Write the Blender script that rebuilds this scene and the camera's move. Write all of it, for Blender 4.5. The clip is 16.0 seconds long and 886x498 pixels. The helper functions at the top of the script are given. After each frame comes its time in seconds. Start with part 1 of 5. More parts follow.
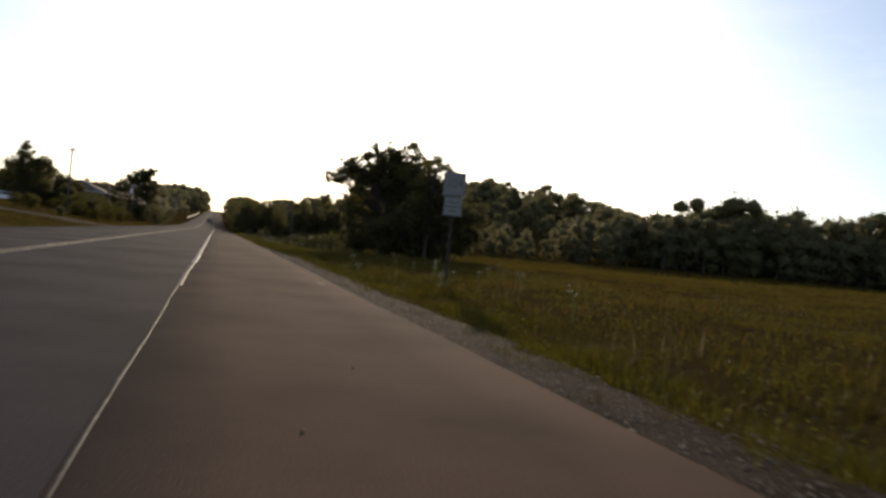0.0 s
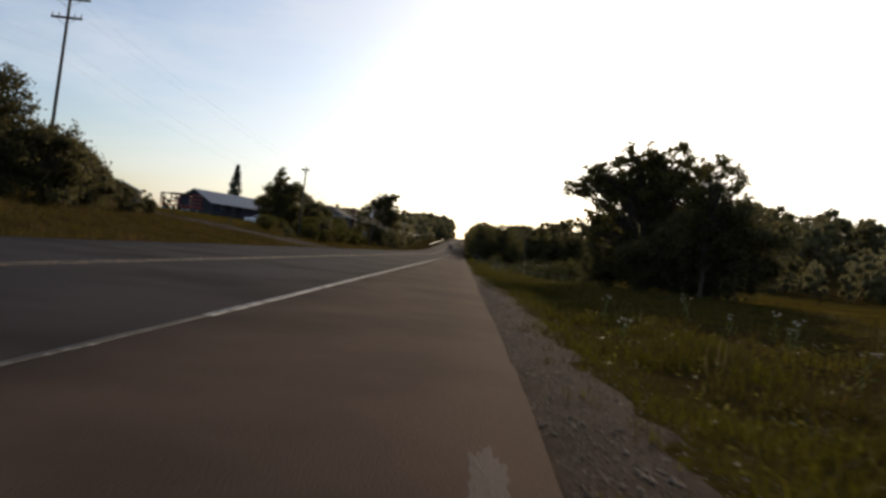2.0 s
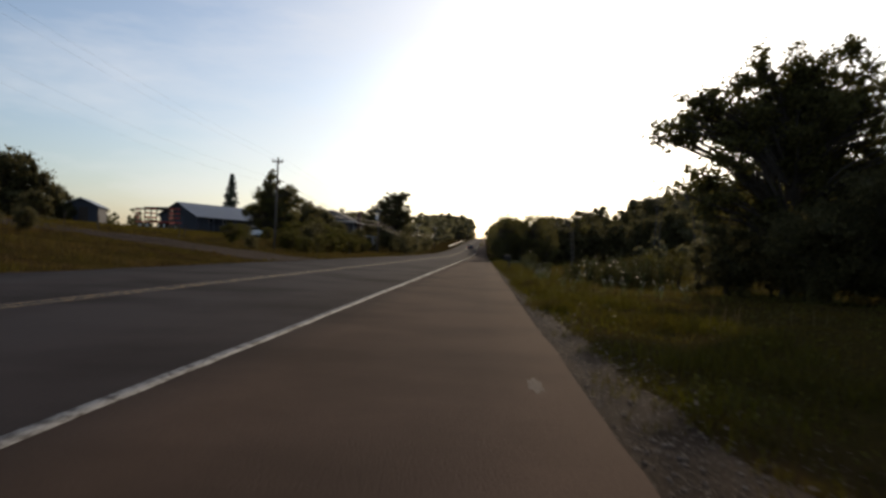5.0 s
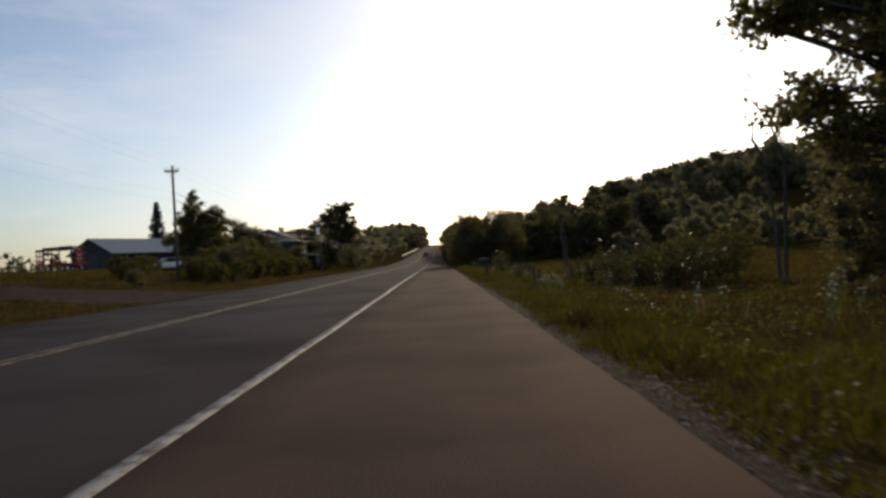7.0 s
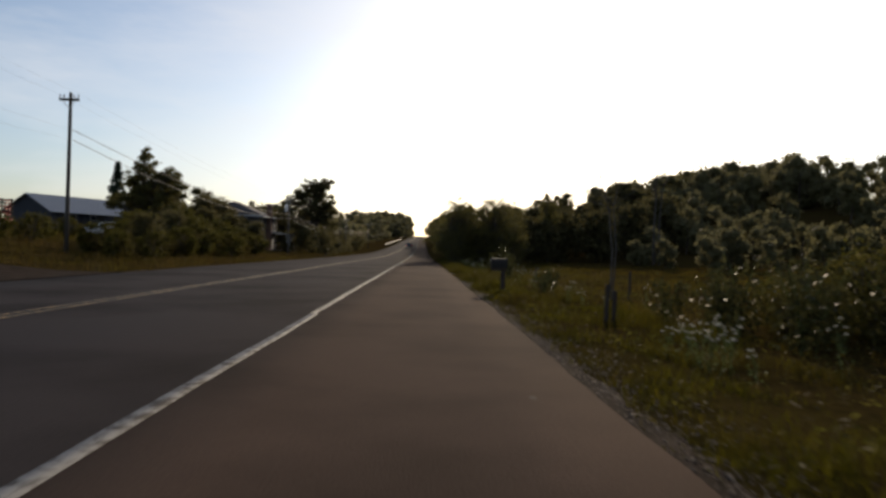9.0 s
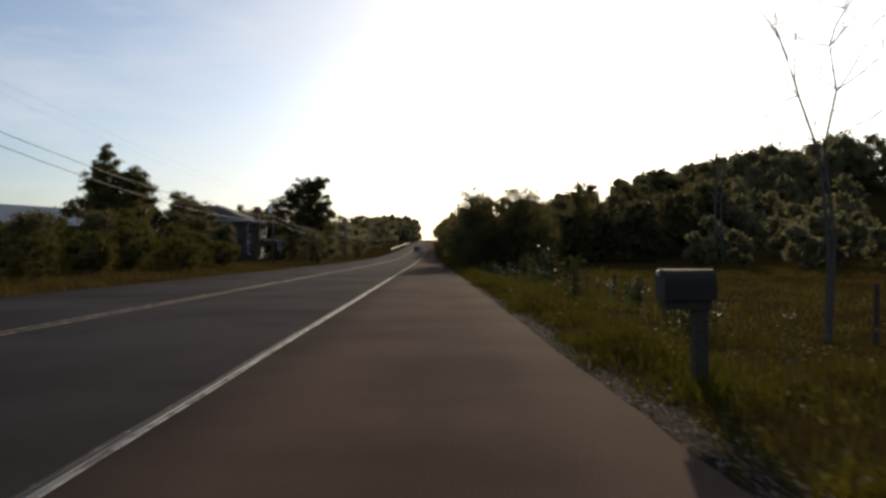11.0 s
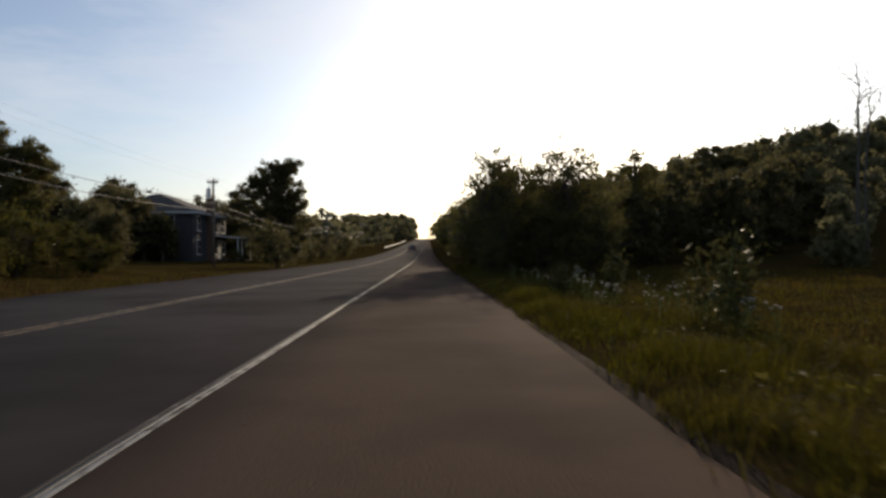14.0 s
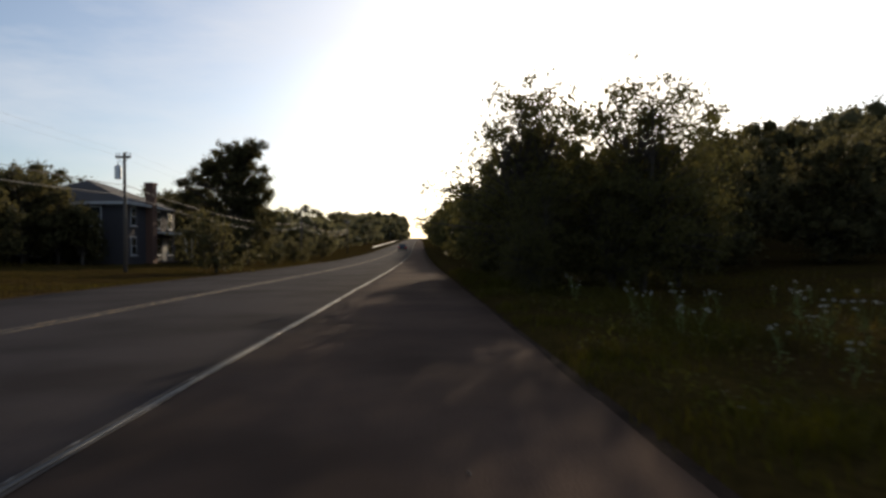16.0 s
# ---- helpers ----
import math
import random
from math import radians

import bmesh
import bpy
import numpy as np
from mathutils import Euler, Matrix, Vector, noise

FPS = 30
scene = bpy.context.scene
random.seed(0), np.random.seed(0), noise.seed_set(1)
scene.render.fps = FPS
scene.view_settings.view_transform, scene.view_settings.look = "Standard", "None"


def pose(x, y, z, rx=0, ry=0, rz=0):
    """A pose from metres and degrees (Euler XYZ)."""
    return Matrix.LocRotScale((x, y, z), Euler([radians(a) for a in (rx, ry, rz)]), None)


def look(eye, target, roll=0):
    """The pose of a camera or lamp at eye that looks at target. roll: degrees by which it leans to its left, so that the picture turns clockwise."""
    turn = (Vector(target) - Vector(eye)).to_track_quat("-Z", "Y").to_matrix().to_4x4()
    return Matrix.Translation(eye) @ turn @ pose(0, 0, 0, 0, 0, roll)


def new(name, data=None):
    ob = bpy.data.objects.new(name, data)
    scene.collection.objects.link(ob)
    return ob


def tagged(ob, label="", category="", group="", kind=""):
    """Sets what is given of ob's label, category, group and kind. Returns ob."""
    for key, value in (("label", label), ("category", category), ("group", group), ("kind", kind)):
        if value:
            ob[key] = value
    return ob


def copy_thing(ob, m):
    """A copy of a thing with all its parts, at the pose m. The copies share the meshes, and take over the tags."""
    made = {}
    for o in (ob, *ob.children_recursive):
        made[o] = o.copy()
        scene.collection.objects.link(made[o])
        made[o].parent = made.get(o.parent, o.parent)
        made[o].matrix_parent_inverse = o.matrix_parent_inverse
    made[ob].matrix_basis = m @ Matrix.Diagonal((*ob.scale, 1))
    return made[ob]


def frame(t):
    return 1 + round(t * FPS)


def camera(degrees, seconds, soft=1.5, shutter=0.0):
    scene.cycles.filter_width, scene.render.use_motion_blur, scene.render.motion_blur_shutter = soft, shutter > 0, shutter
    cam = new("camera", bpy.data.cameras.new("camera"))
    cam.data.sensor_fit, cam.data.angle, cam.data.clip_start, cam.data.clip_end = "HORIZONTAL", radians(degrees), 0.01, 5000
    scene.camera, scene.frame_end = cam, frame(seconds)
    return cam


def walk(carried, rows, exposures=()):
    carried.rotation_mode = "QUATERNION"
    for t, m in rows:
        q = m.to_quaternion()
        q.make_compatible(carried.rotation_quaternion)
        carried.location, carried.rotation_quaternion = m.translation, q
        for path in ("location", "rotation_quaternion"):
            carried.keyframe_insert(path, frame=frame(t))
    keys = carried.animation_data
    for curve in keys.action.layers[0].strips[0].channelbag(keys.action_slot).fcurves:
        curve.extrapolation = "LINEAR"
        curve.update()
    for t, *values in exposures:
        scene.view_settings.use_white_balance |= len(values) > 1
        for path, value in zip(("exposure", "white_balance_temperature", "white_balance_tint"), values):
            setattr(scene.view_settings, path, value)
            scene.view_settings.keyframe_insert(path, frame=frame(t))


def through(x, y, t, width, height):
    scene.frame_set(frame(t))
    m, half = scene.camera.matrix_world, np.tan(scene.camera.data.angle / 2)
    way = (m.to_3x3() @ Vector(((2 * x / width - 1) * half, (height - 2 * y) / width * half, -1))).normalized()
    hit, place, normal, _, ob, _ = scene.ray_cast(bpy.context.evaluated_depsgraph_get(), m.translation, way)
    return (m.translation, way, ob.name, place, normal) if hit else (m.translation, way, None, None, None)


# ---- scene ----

# ------------------------------------------------------------ camera
cam = camera(65.0, 16.0, soft=2.9, shutter=0.3)
# seconds, x, y, z, pitch, lean, yaw. The white edge line is x = 0, the road runs along +y.
PATH = [
    (0.0, 0.473, -1.976, 0.944, -0.160, -5.535, -18.117),
    (0.5, 1.293, 0.790, 0.959, -0.308, -5.644, -14.093),
    (1.0, 1.896, 3.563, 0.925, -0.053, -4.928, -10.738),
    (1.5, 2.239, 6.352, 0.878, -0.167, -7.237, -4.596),
    (2.0, 2.317, 9.156, 0.853, 0.114, -6.790, 1.621),
    (2.5, 2.292, 11.957, 0.892, 0.691, 0.030, 2.254),
    (3.0, 2.186, 14.715, 0.922, 0.611, 4.361, 0.990),
    (3.5, 2.085, 17.427, 0.897, 0.556, 0.935, 2.013),
    (4.0, 2.119, 20.102, 0.913, 0.349, 2.312, -0.092),
    (4.5, 2.121, 22.765, 0.905, 0.240, 2.831, -4.105),
    (5.0, 2.094, 25.456, 0.920, 0.116, -2.736, 3.363),
    (5.2, 2.049, 26.553, 0.921, 0.249, 1.324, 1.319),
    (7.3, 1.564, 38.295, 0.922, 0.776, 3.502, -0.372),
    (7.5, 1.530, 39.418, 0.932, 0.564, 1.575, -1.362),
    (8.0, 1.522, 42.230, 0.929, 0.367, 0.343, -0.878),
    (8.5, 1.524, 45.051, 0.965, 0.401, 0.873, -0.289),
    (9.0, 1.581, 47.873, 0.960, 0.185, -1.635, -1.718),
    (9.2, 1.582, 49.017, 0.977, 0.439, -2.223, 0.113),
    (11.3, 1.584, 61.145, 0.923, 0.421, 0.298, -1.116),
    (11.5, 1.559, 62.291, 0.914, 0.373, -1.972, -2.014),
    (12.0, 1.504, 65.126, 0.939, 0.413, -0.216, -0.619),
    (12.5, 1.547, 67.970, 0.934, 0.301, -1.034, 0.654),
    (13.0, 1.468, 70.820, 0.948, 0.467, 1.085, 0.428),
    (13.5, 1.471, 73.725, 0.941, 0.171, -0.855, -1.518),
    (14.0, 1.539, 76.721, 0.931, 0.359, 0.571, -1.274),
    (14.5, 1.526, 79.790, 0.941, 0.428, -0.501, 0.442),
    (15.0, 1.533, 82.921, 0.913, 0.363, -0.478, -0.553),
    (15.5, 1.599, 86.127, 0.924, 0.227, -0.971, -2.751),
    (16.0, 1.705, 89.370, 0.932, 0.334, 0.743, -1.894),
]
walk(cam, [(t, pose(x, y, z, 90 + pitch, lean, yaw)) for t, x, y, z, pitch, lean, yaw in PATH],
     exposures=[(0.0, 0.44, 6900, 11), (1.5, 0.20, 6900, 11), (3.0, 0.08, 6900, 11), (16.0, 0.08, 6900, 11)])

# ------------------------------------------------------------ light
SUN_AZ, SUN_EL = 14.5, 16.9      # degrees to the right of the road's direction, degrees up
world = bpy.data.worlds.new("sky")
scene.world = world
world.use_nodes = True
wn = world.node_tree.nodes
sky = wn.new("ShaderNodeTexSky")
sky.sky_type = "NISHITA"
sky.sun_disc = False
sky.sun_elevation, sky.sun_rotation = radians(SUN_EL), radians(SUN_AZ)
sky.air_density, sky.dust_density, sky.ozone_density = 1.0, 1.5, 4.0
wn["Background"].inputs[1].default_value = 0.116
haze = wn.new("ShaderNodeHueSaturation")       # a milky summer sky
haze.inputs["Saturation"].default_value = 0.88
world.node_tree.links.new(sky.outputs[0], haze.inputs["Color"])
# thin veils of high cloud
wl = world.node_tree.links
way_ = wn.new("ShaderNodeTexCoord")
stretch = wn.new("ShaderNodeMapping")
stretch.inputs["Scale"].default_value = (1.6, 1.6, 7.0)
stretch.inputs["Rotation"].default_value = (0.25, 0.1, 0.4)
veil = wn.new("ShaderNodeTexNoise")
veil.inputs["Scale"].default_value, veil.inputs["Detail"].default_value, veil.inputs["Roughness"].default_value = 1.7, 7, 0.6
amount = wn.new("ShaderNodeMapRange")
amount.inputs["From Min"].default_value, amount.inputs["From Max"].default_value = 0.42, 0.78
amount.inputs["To Min"].default_value, amount.inputs["To Max"].default_value = 0.0, 0.55
cloud = wn.new("ShaderNodeMix")
cloud.data_type = "RGBA"
cloud.inputs[7].default_value = (7.0, 7.2, 7.6, 1)
wl.new(way_.outputs["Generated"], stretch.inputs["Vector"])
wl.new(stretch.outputs[0], veil.inputs["Vector"])
wl.new(veil.outputs[0], amount.inputs["Value"])
wl.new(amount.outputs[0], cloud.inputs["Factor"])
wl.new(haze.outputs[0], cloud.inputs[6])
wl.new(cloud.outputs[2], wn["Background"].inputs[0])
sun_data = bpy.data.lights.new("sun", "SUN")
sun_data.energy, sun_data.angle, sun_data.color = 3.1, radians(0.6), (1.0, 0.83, 0.62)
sun = new("sun", sun_data)
ce = math.cos(radians(SUN_EL))
to_sun = Vector((ce * math.sin(radians(SUN_AZ)), ce * math.cos(radians(SUN_AZ)), math.sin(radians(SUN_EL))))
sun.matrix_world = look(to_sun * 60, (0, 0, 0))


# ------------------------------------------------------------ materials
def material(name, a, b, rough=0.9, scale=3.0, fine=40.0, bump=0.3, metal=0.0, c=None, through=0.0, spec=0.3, rand=0.0, island=False, deep=0.02):
    """Two base colours mixed by a coarse and a fine noise, with relief; c: a third colour in larger stains."""
    m = bpy.data.materials.new(name)
    m.use_nodes = True
    n, l = m.node_tree.nodes, m.node_tree.links
    p = n["Principled BSDF"]
    tc = n.new("ShaderNodeTexCoord")

    def noise_at(s, d=4):
        t = n.new("ShaderNodeTexNoise")
        t.inputs["Scale"].default_value, t.inputs["Detail"].default_value = s, d
        l.new(tc.outputs["Object"], t.inputs["Vector"])
        return t

    def mix(f, x, y):
        k = n.new("ShaderNodeMix")
        k.data_type = "RGBA"
        l.new(f, k.inputs["Factor"])
        for s, v in ((6, x), (7, y)):
            if isinstance(v, tuple):
                k.inputs[s].default_value = (*v, 1)
            else:
                l.new(v, k.inputs[s])
        return k.outputs[2]

    def ramp(f, lo, hi):
        r = n.new("ShaderNodeMapRange")
        r.inputs["From Min"].default_value, r.inputs["From Max"].default_value = lo, hi
        l.new(f, r.inputs["Value"])
        return r.outputs[0]

    coarse, grain = noise_at(scale), noise_at(fine, 6)
    col = mix(ramp(grain.outputs[0], 0.3, 0.7), a, b)
    if c:
        col = mix(ramp(coarse.outputs[0], 0.42, 0.66), col, c)
    if rand or island:
        src = n.new("ShaderNodeNewGeometry").outputs["Random Per Island"] if island else n.new("ShaderNodeObjectInfo").outputs["Random"]
        h = n.new("ShaderNodeHueSaturation")
        l.new(ramp(src, -0.7, 1.3) if not island else ramp(src, -0.9, 0.9), h.inputs["Value"])
        l.new(col, h.inputs["Color"])
        col = h.outputs[0]
    l.new(col, p.inputs["Base Color"])
    p.inputs["Roughness"].default_value, p.inputs["Metallic"].default_value = rough, metal
    p.inputs["Specular IOR Level"].default_value = spec
    if bump:
        bn = n.new("ShaderNodeBump")
        bn.inputs["Strength"].default_value, bn.inputs["Distance"].default_value = bump, deep
        l.new(grain.outputs[0], bn.inputs["Height"])
        l.new(bn.outputs[0], p.inputs["Normal"])
    if through:
        tr = n.new("ShaderNodeBsdfTranslucent")
        l.new(col, tr.inputs["Color"])
        ms = n.new("ShaderNodeMixShader")
        ms.inputs[0].default_value = through
        l.new(p.outputs[0], ms.inputs[1])
        l.new(tr.outputs[0], ms.inputs[2])
        l.new(ms.outputs[0], n["Material Output"].inputs[0])
    return m


ASPHALT = material("asphalt", (0.0295, 0.0268, 0.0290), (0.0475, 0.0435, 0.0465), 1.0, 0.35, 60, 0.35, c=(0.0215, 0.0193, 0.0213), spec=0.02)
SHOULDER = material("shoulder_asphalt", (0.062, 0.0410, 0.0305), (0.094, 0.0630, 0.0475), 1.0, 0.5, 70, 0.4, c=(0.051, 0.0345, 0.0260), spec=0.02)
SEAM = material("tar_seam", (0.02, 0.02, 0.02), (0.035, 0.034, 0.033), 0.6, 2, 50, 0.2)
GRAVEL = material("gravel", (0.017, 0.011, 0.008), (0.064, 0.045, 0.033), 0.95, 1.6, 60, 1.2, c=(0.019, 0.0125, 0.0085), spec=0.02)
STONE = material("stone", (0.105, 0.074, 0.054), (0.22, 0.168, 0.125), 0.9, 6, 60, 0.4, island=True)
SOIL = material("meadow_soil", (0.024, 0.0185, 0.006), (0.050, 0.036, 0.011), 1.0, 0.2, 9, 0.9, c=(0.034, 0.022, 0.009), spec=0.0)
GRASS = material("grass_blade", (0.072, 0.064, 0.0075), (0.108, 0.086, 0.012), 0.8, 0.45, 3, 0.0, c=(0.104, 0.066, 0.0165), through=0.5, island=True, spec=0.08)
VERGE = material("verge_grass_blade", (0.060, 0.060, 0.0040), (0.102, 0.086, 0.0075), 0.7, 0.7, 3, 0.0, c=(0.066, 0.048, 0.010), through=0.5, island=True, spec=0.15)
LAWN = material("lawn_blade", (0.0725, 0.0592, 0.0089), (0.1021, 0.0755, 0.0148), 0.8, 0.4, 3, 0.0, c=(0.1184, 0.0755, 0.0252), through=0.4, island=True, spec=0.1)
LEAF = material("leaf", (0.098, 0.092, 0.026), (0.170, 0.150, 0.050), 0.6, 0.6, 7, 0.8, through=0.58, island=True, spec=0.22, deep=0.12)
LEAF_DARK = material("leaf_dark", (0.082, 0.074, 0.030), (0.150, 0.132, 0.054), 0.65, 0.5, 7, 0.8, through=0.56, island=True, spec=0.18, deep=0.12)
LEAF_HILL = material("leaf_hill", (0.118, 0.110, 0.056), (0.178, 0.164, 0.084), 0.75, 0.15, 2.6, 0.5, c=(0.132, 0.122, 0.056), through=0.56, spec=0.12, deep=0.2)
LEAF_SCRUB = material("leaf_scrub", (0.066, 0.066, 0.012), (0.126, 0.114, 0.026), 0.65, 0.5, 7, 0.8, c=(0.082, 0.062, 0.020), through=0.5, island=True, spec=0.05, deep=0.1)
WEED_LEAF = material("milkweed_leaf", (0.056, 0.056, 0.018), (0.088, 0.082, 0.032), 0.5, 2, 9, 0.0, through=0.35, island=True, spec=0.03)
NEEDLE = material("needles", (0.022, 0.040, 0.022), (0.040, 0.060, 0.030), 0.7, 1, 8, 0.0, through=0.1, island=True, spec=0.2)
BARK = material("bark", (0.045, 0.036, 0.028), (0.095, 0.076, 0.06), 0.95, 3, 25, 0.9)
DEADWOOD = material("dead_wood", (0.05, 0.043, 0.036), (0.10, 0.087, 0.075), 0.9, 3, 25, 0.6)
POLEWOOD = material("pole_wood", (0.072, 0.060, 0.051), (0.126, 0.108, 0.090), 0.9, 2, 30, 0.6)
PETAL = material("petal", (0.33, 0.33, 0.29), (0.41, 0.41, 0.37), 0.8, 20, 90, 0.0, through=0.4)
STEM = material("stem", (0.10, 0.13, 0.035), (0.16, 0.18, 0.06), 0.8, 9, 60, 0.0, through=0.2)
STEEL = material("galvanised_steel", (0.42, 0.43, 0.44), (0.60, 0.61, 0.62), 0.42, 2, 30, 0.05, metal=0.9)
SIGN_FACE = material("sign_sheeting", (0.17, 0.162, 0.154), (0.22, 0.21, 0.20), 0.6, 2, 40, 0.02)
RAIL_STEEL = material("weathered_rail_steel", (0.16, 0.16, 0.16), (0.24, 0.235, 0.23), 0.65, 2, 30, 0.1, metal=0.5)
SIGN_GREY = material("sign_grey", (0.180, 0.174, 0.168), (0.240, 0.234, 0.228), 0.6, 2, 40, 0.02)
SIGN_BLACK = material("sign_black", (0.10, 0.095, 0.09), (0.135, 0.13, 0.125), 0.5, 2, 40, 0.02)
POST_METAL = material("rusty_channel_post", (0.027, 0.020, 0.016), (0.054, 0.041, 0.030), 0.8, 4, 40, 0.3, metal=0.1)
BARN_WALL = material("barn_boards", (0.062, 0.068, 0.085), (0.098, 0.104, 0.125), 0.85, 0.8, 12, 0.4, rand=1)
BARN_ROOF = material("roof_metal", (0.211, 0.229, 0.254), (0.285, 0.304, 0.329), 0.5, 0.6, 10, 0.1, metal=0.4)
SIDING = material("house_siding", (0.046, 0.043, 0.047), (0.064, 0.059, 0.064), 0.8, 1, 20, 0.15)
BRICK = material("chimney_brick", (0.110, 0.060, 0.045), (0.160, 0.090, 0.065), 0.9, 3, 30, 0.5)
SHINGLE = material("roof_shingle", (0.040, 0.037, 0.037), (0.074, 0.068, 0.065), 0.9, 1.2, 25, 0.5)
TRIM = material("white_trim", (0.38, 0.38, 0.37), (0.45, 0.45, 0.44), 0.6, 3, 40, 0.05)
GLASS = material("window_glass", (0.02, 0.025, 0.03), (0.035, 0.04, 0.045), 0.06, 1, 3, 0.0, spec=0.6)
RUBBER = material("rubber", (0.018, 0.018, 0.018), (0.03, 0.03, 0.03), 0.9, 5, 60, 0.3)
CAR_DARK = material("dark_car_paint", (0.02, 0.022, 0.028), (0.03, 0.032, 0.04), 0.25, 2, 60, 0.0, spec=0.6)
CAR_WHITE = material("white_car_paint", (0.72, 0.72, 0.72), (0.80, 0.80, 0.80), 0.25, 2, 60, 0.0, spec=0.6)
RED_PAINT = material("red_farm_paint", (0.30, 0.035, 0.025), (0.40, 0.06, 0.04), 0.5, 2, 30, 0.1)
LAMP_RED = material("tail_lamp", (0.40, 0.02, 0.02), (0.5, 0.03, 0.03), 0.2, 5, 50, 0.0)
MAILBOX_BLACK = material("black_mailbox_metal", (0.014, 0.012, 0.010), (0.026, 0.022, 0.018), 0.7, 6, 60, 0.08)
GREYWOOD = material("weathered_post_wood", (0.030, 0.023, 0.018), (0.064, 0.051, 0.041), 0.9, 5, 45, 0.6)
CABLE = material("cable", (0.05, 0.05, 0.05), (0.08, 0.08, 0.08), 0.55, 5, 50, 0.0, spec=0.3)
PORCELAIN = material("porcelain", (0.55, 0.55, 0.55), (0.65, 0.65, 0.65), 0.25, 5, 40, 0.0)


def line_paint(name, a, b, wear):
    """Worn road paint: the paint shows where a noise leaves it, the asphalt elsewhere."""
    m = material(name, a, b, 0.75, 0.8, 40, 0.2, spec=0.1)
    n, l = m.node_tree.nodes, m.node_tree.links
    p = n["Principled BSDF"]
    src = p.inputs["Base Color"].links[0].from_socket
    t = n.new("ShaderNodeTexNoise")
    t.inputs["Scale"].default_value, t.inputs["Detail"].default_value, t.inputs["Roughness"].default_value = 5.0, 8, 0.75
    tc = n.new("ShaderNodeTexCoord")
    l.new(tc.outputs["Object"], t.inputs["Vector"])
    r = n.new("ShaderNodeMapRange")
    r.inputs["From Min"].default_value, r.inputs["From Max"].default_value = wear - 0.05, wear + 0.05
    l.new(t.outputs[0], r.inputs["Value"])
    k = n.new("ShaderNodeMix")
    k.data_type = "RGBA"
    l.new(r.outputs[0], k.inputs["Factor"])
    k.inputs[6].default_value = (0.045, 0.038, 0.034, 1)
    l.new(src, k.inputs[7])
    l.new(k.outputs[2], p.inputs["Base Color"])
    return m


WHITE_PAINT = line_paint("white_line_paint", (0.215, 0.205, 0.190), (0.285, 0.274, 0.256), 0.48)
WORN_PAINT = line_paint("worn_line_paint", (0.215, 0.205, 0.190), (0.285, 0.274, 0.256), 0.61)
YELLOW_PAINT = line_paint("yellow_line_paint", (0.19, 0.128, 0.066), (0.25, 0.168, 0.085), 0.54)


# ------------------------------------------------------------ mesh tools
def part(name, bm, mat, parent=None, label="", smooth=False):
    """A bmesh as one mesh object, under a thing or a part."""
    me = bpy.data.meshes.new(name)
    bm.to_mesh(me)
    bm.free()
    if smooth:
        me.shade_smooth()
    me.materials.append(mat)
    ob = new(name, me)
    ob.parent = parent
    return tagged(ob, label) if label else ob


def grid_mesh(name, verts, faces, mat, parent=None, label="", smooth=False):
    """A mesh from arrays of corners and of triangles or quads."""
    verts, faces = np.asarray(verts, np.float32), np.asarray(faces, np.int32)
    me = bpy.data.meshes.new(name)
    k = faces.shape[1]
    me.vertices.add(len(verts))
    me.vertices.foreach_set("co", verts.ravel())
    me.loops.add(faces.size)
    me.loops.foreach_set("vertex_index", faces.ravel())
    me.polygons.add(len(faces))
    me.polygons.foreach_set("loop_start", np.arange(0, faces.size, k, dtype=np.int32))
    me.update(calc_edges=True)
    if smooth:
        me.shade_smooth()
    me.materials.append(mat)
    ob = new(name, me)
    ob.parent = parent
    return tagged(ob, label) if label else ob


def thing(name, x, y, z, label, category, group="", turn=0.0):
    ob = new(name)
    ob.matrix_world = pose(x, y, z, 0, 0, turn)
    return tagged(ob, label, category, group)


def box(bm, c, s, turn=(0, 0, 0), bevel=0.0):
    m = pose(*c, *turn) @ Matrix.Diagonal((*s, 1))
    made = bmesh.ops.create_cube(bm, size=1, matrix=m)
    if bevel:
        edges = list({e for v in made["verts"] for e in v.link_edges})
        bmesh.ops.bevel(bm, geom=edges, offset=bevel, segments=2, affect="EDGES", profile=0.5)


def rod(bm, a, b, r1, r2=None, sides=8):
    a, b = Vector(a), Vector(b)
    d = b - a
    m = Matrix.Translation((a + b) / 2) @ d.to_track_quat("Z", "Y").to_matrix().to_4x4()
    bmesh.ops.create_cone(bm, cap_ends=True, segments=sides, radius1=r1, radius2=r1 if r2 is None else r2, depth=d.length, matrix=m)


def prism(bm, outline, axis, lo, hi):
    """Extrudes an outline of (u, v) along an axis: x takes (y, z), y takes (x, z)."""
    put = (lambda u, v, w: (w, u, v)) if axis == "x" else (lambda u, v, w: (u, w, v))
    a = [bm.verts.new(put(u, v, lo)) for u, v in outline]
    b = [bm.verts.new(put(u, v, hi)) for u, v in outline]
    bm.faces.new(a)
    bm.faces.new(b[::-1])
    for i in range(len(a)):
        j = (i + 1) % len(a)
        bm.faces.new((a[i], b[i], b[j], a[j]))
    bmesh.ops.recalc_face_normals(bm, faces=bm.faces[:])


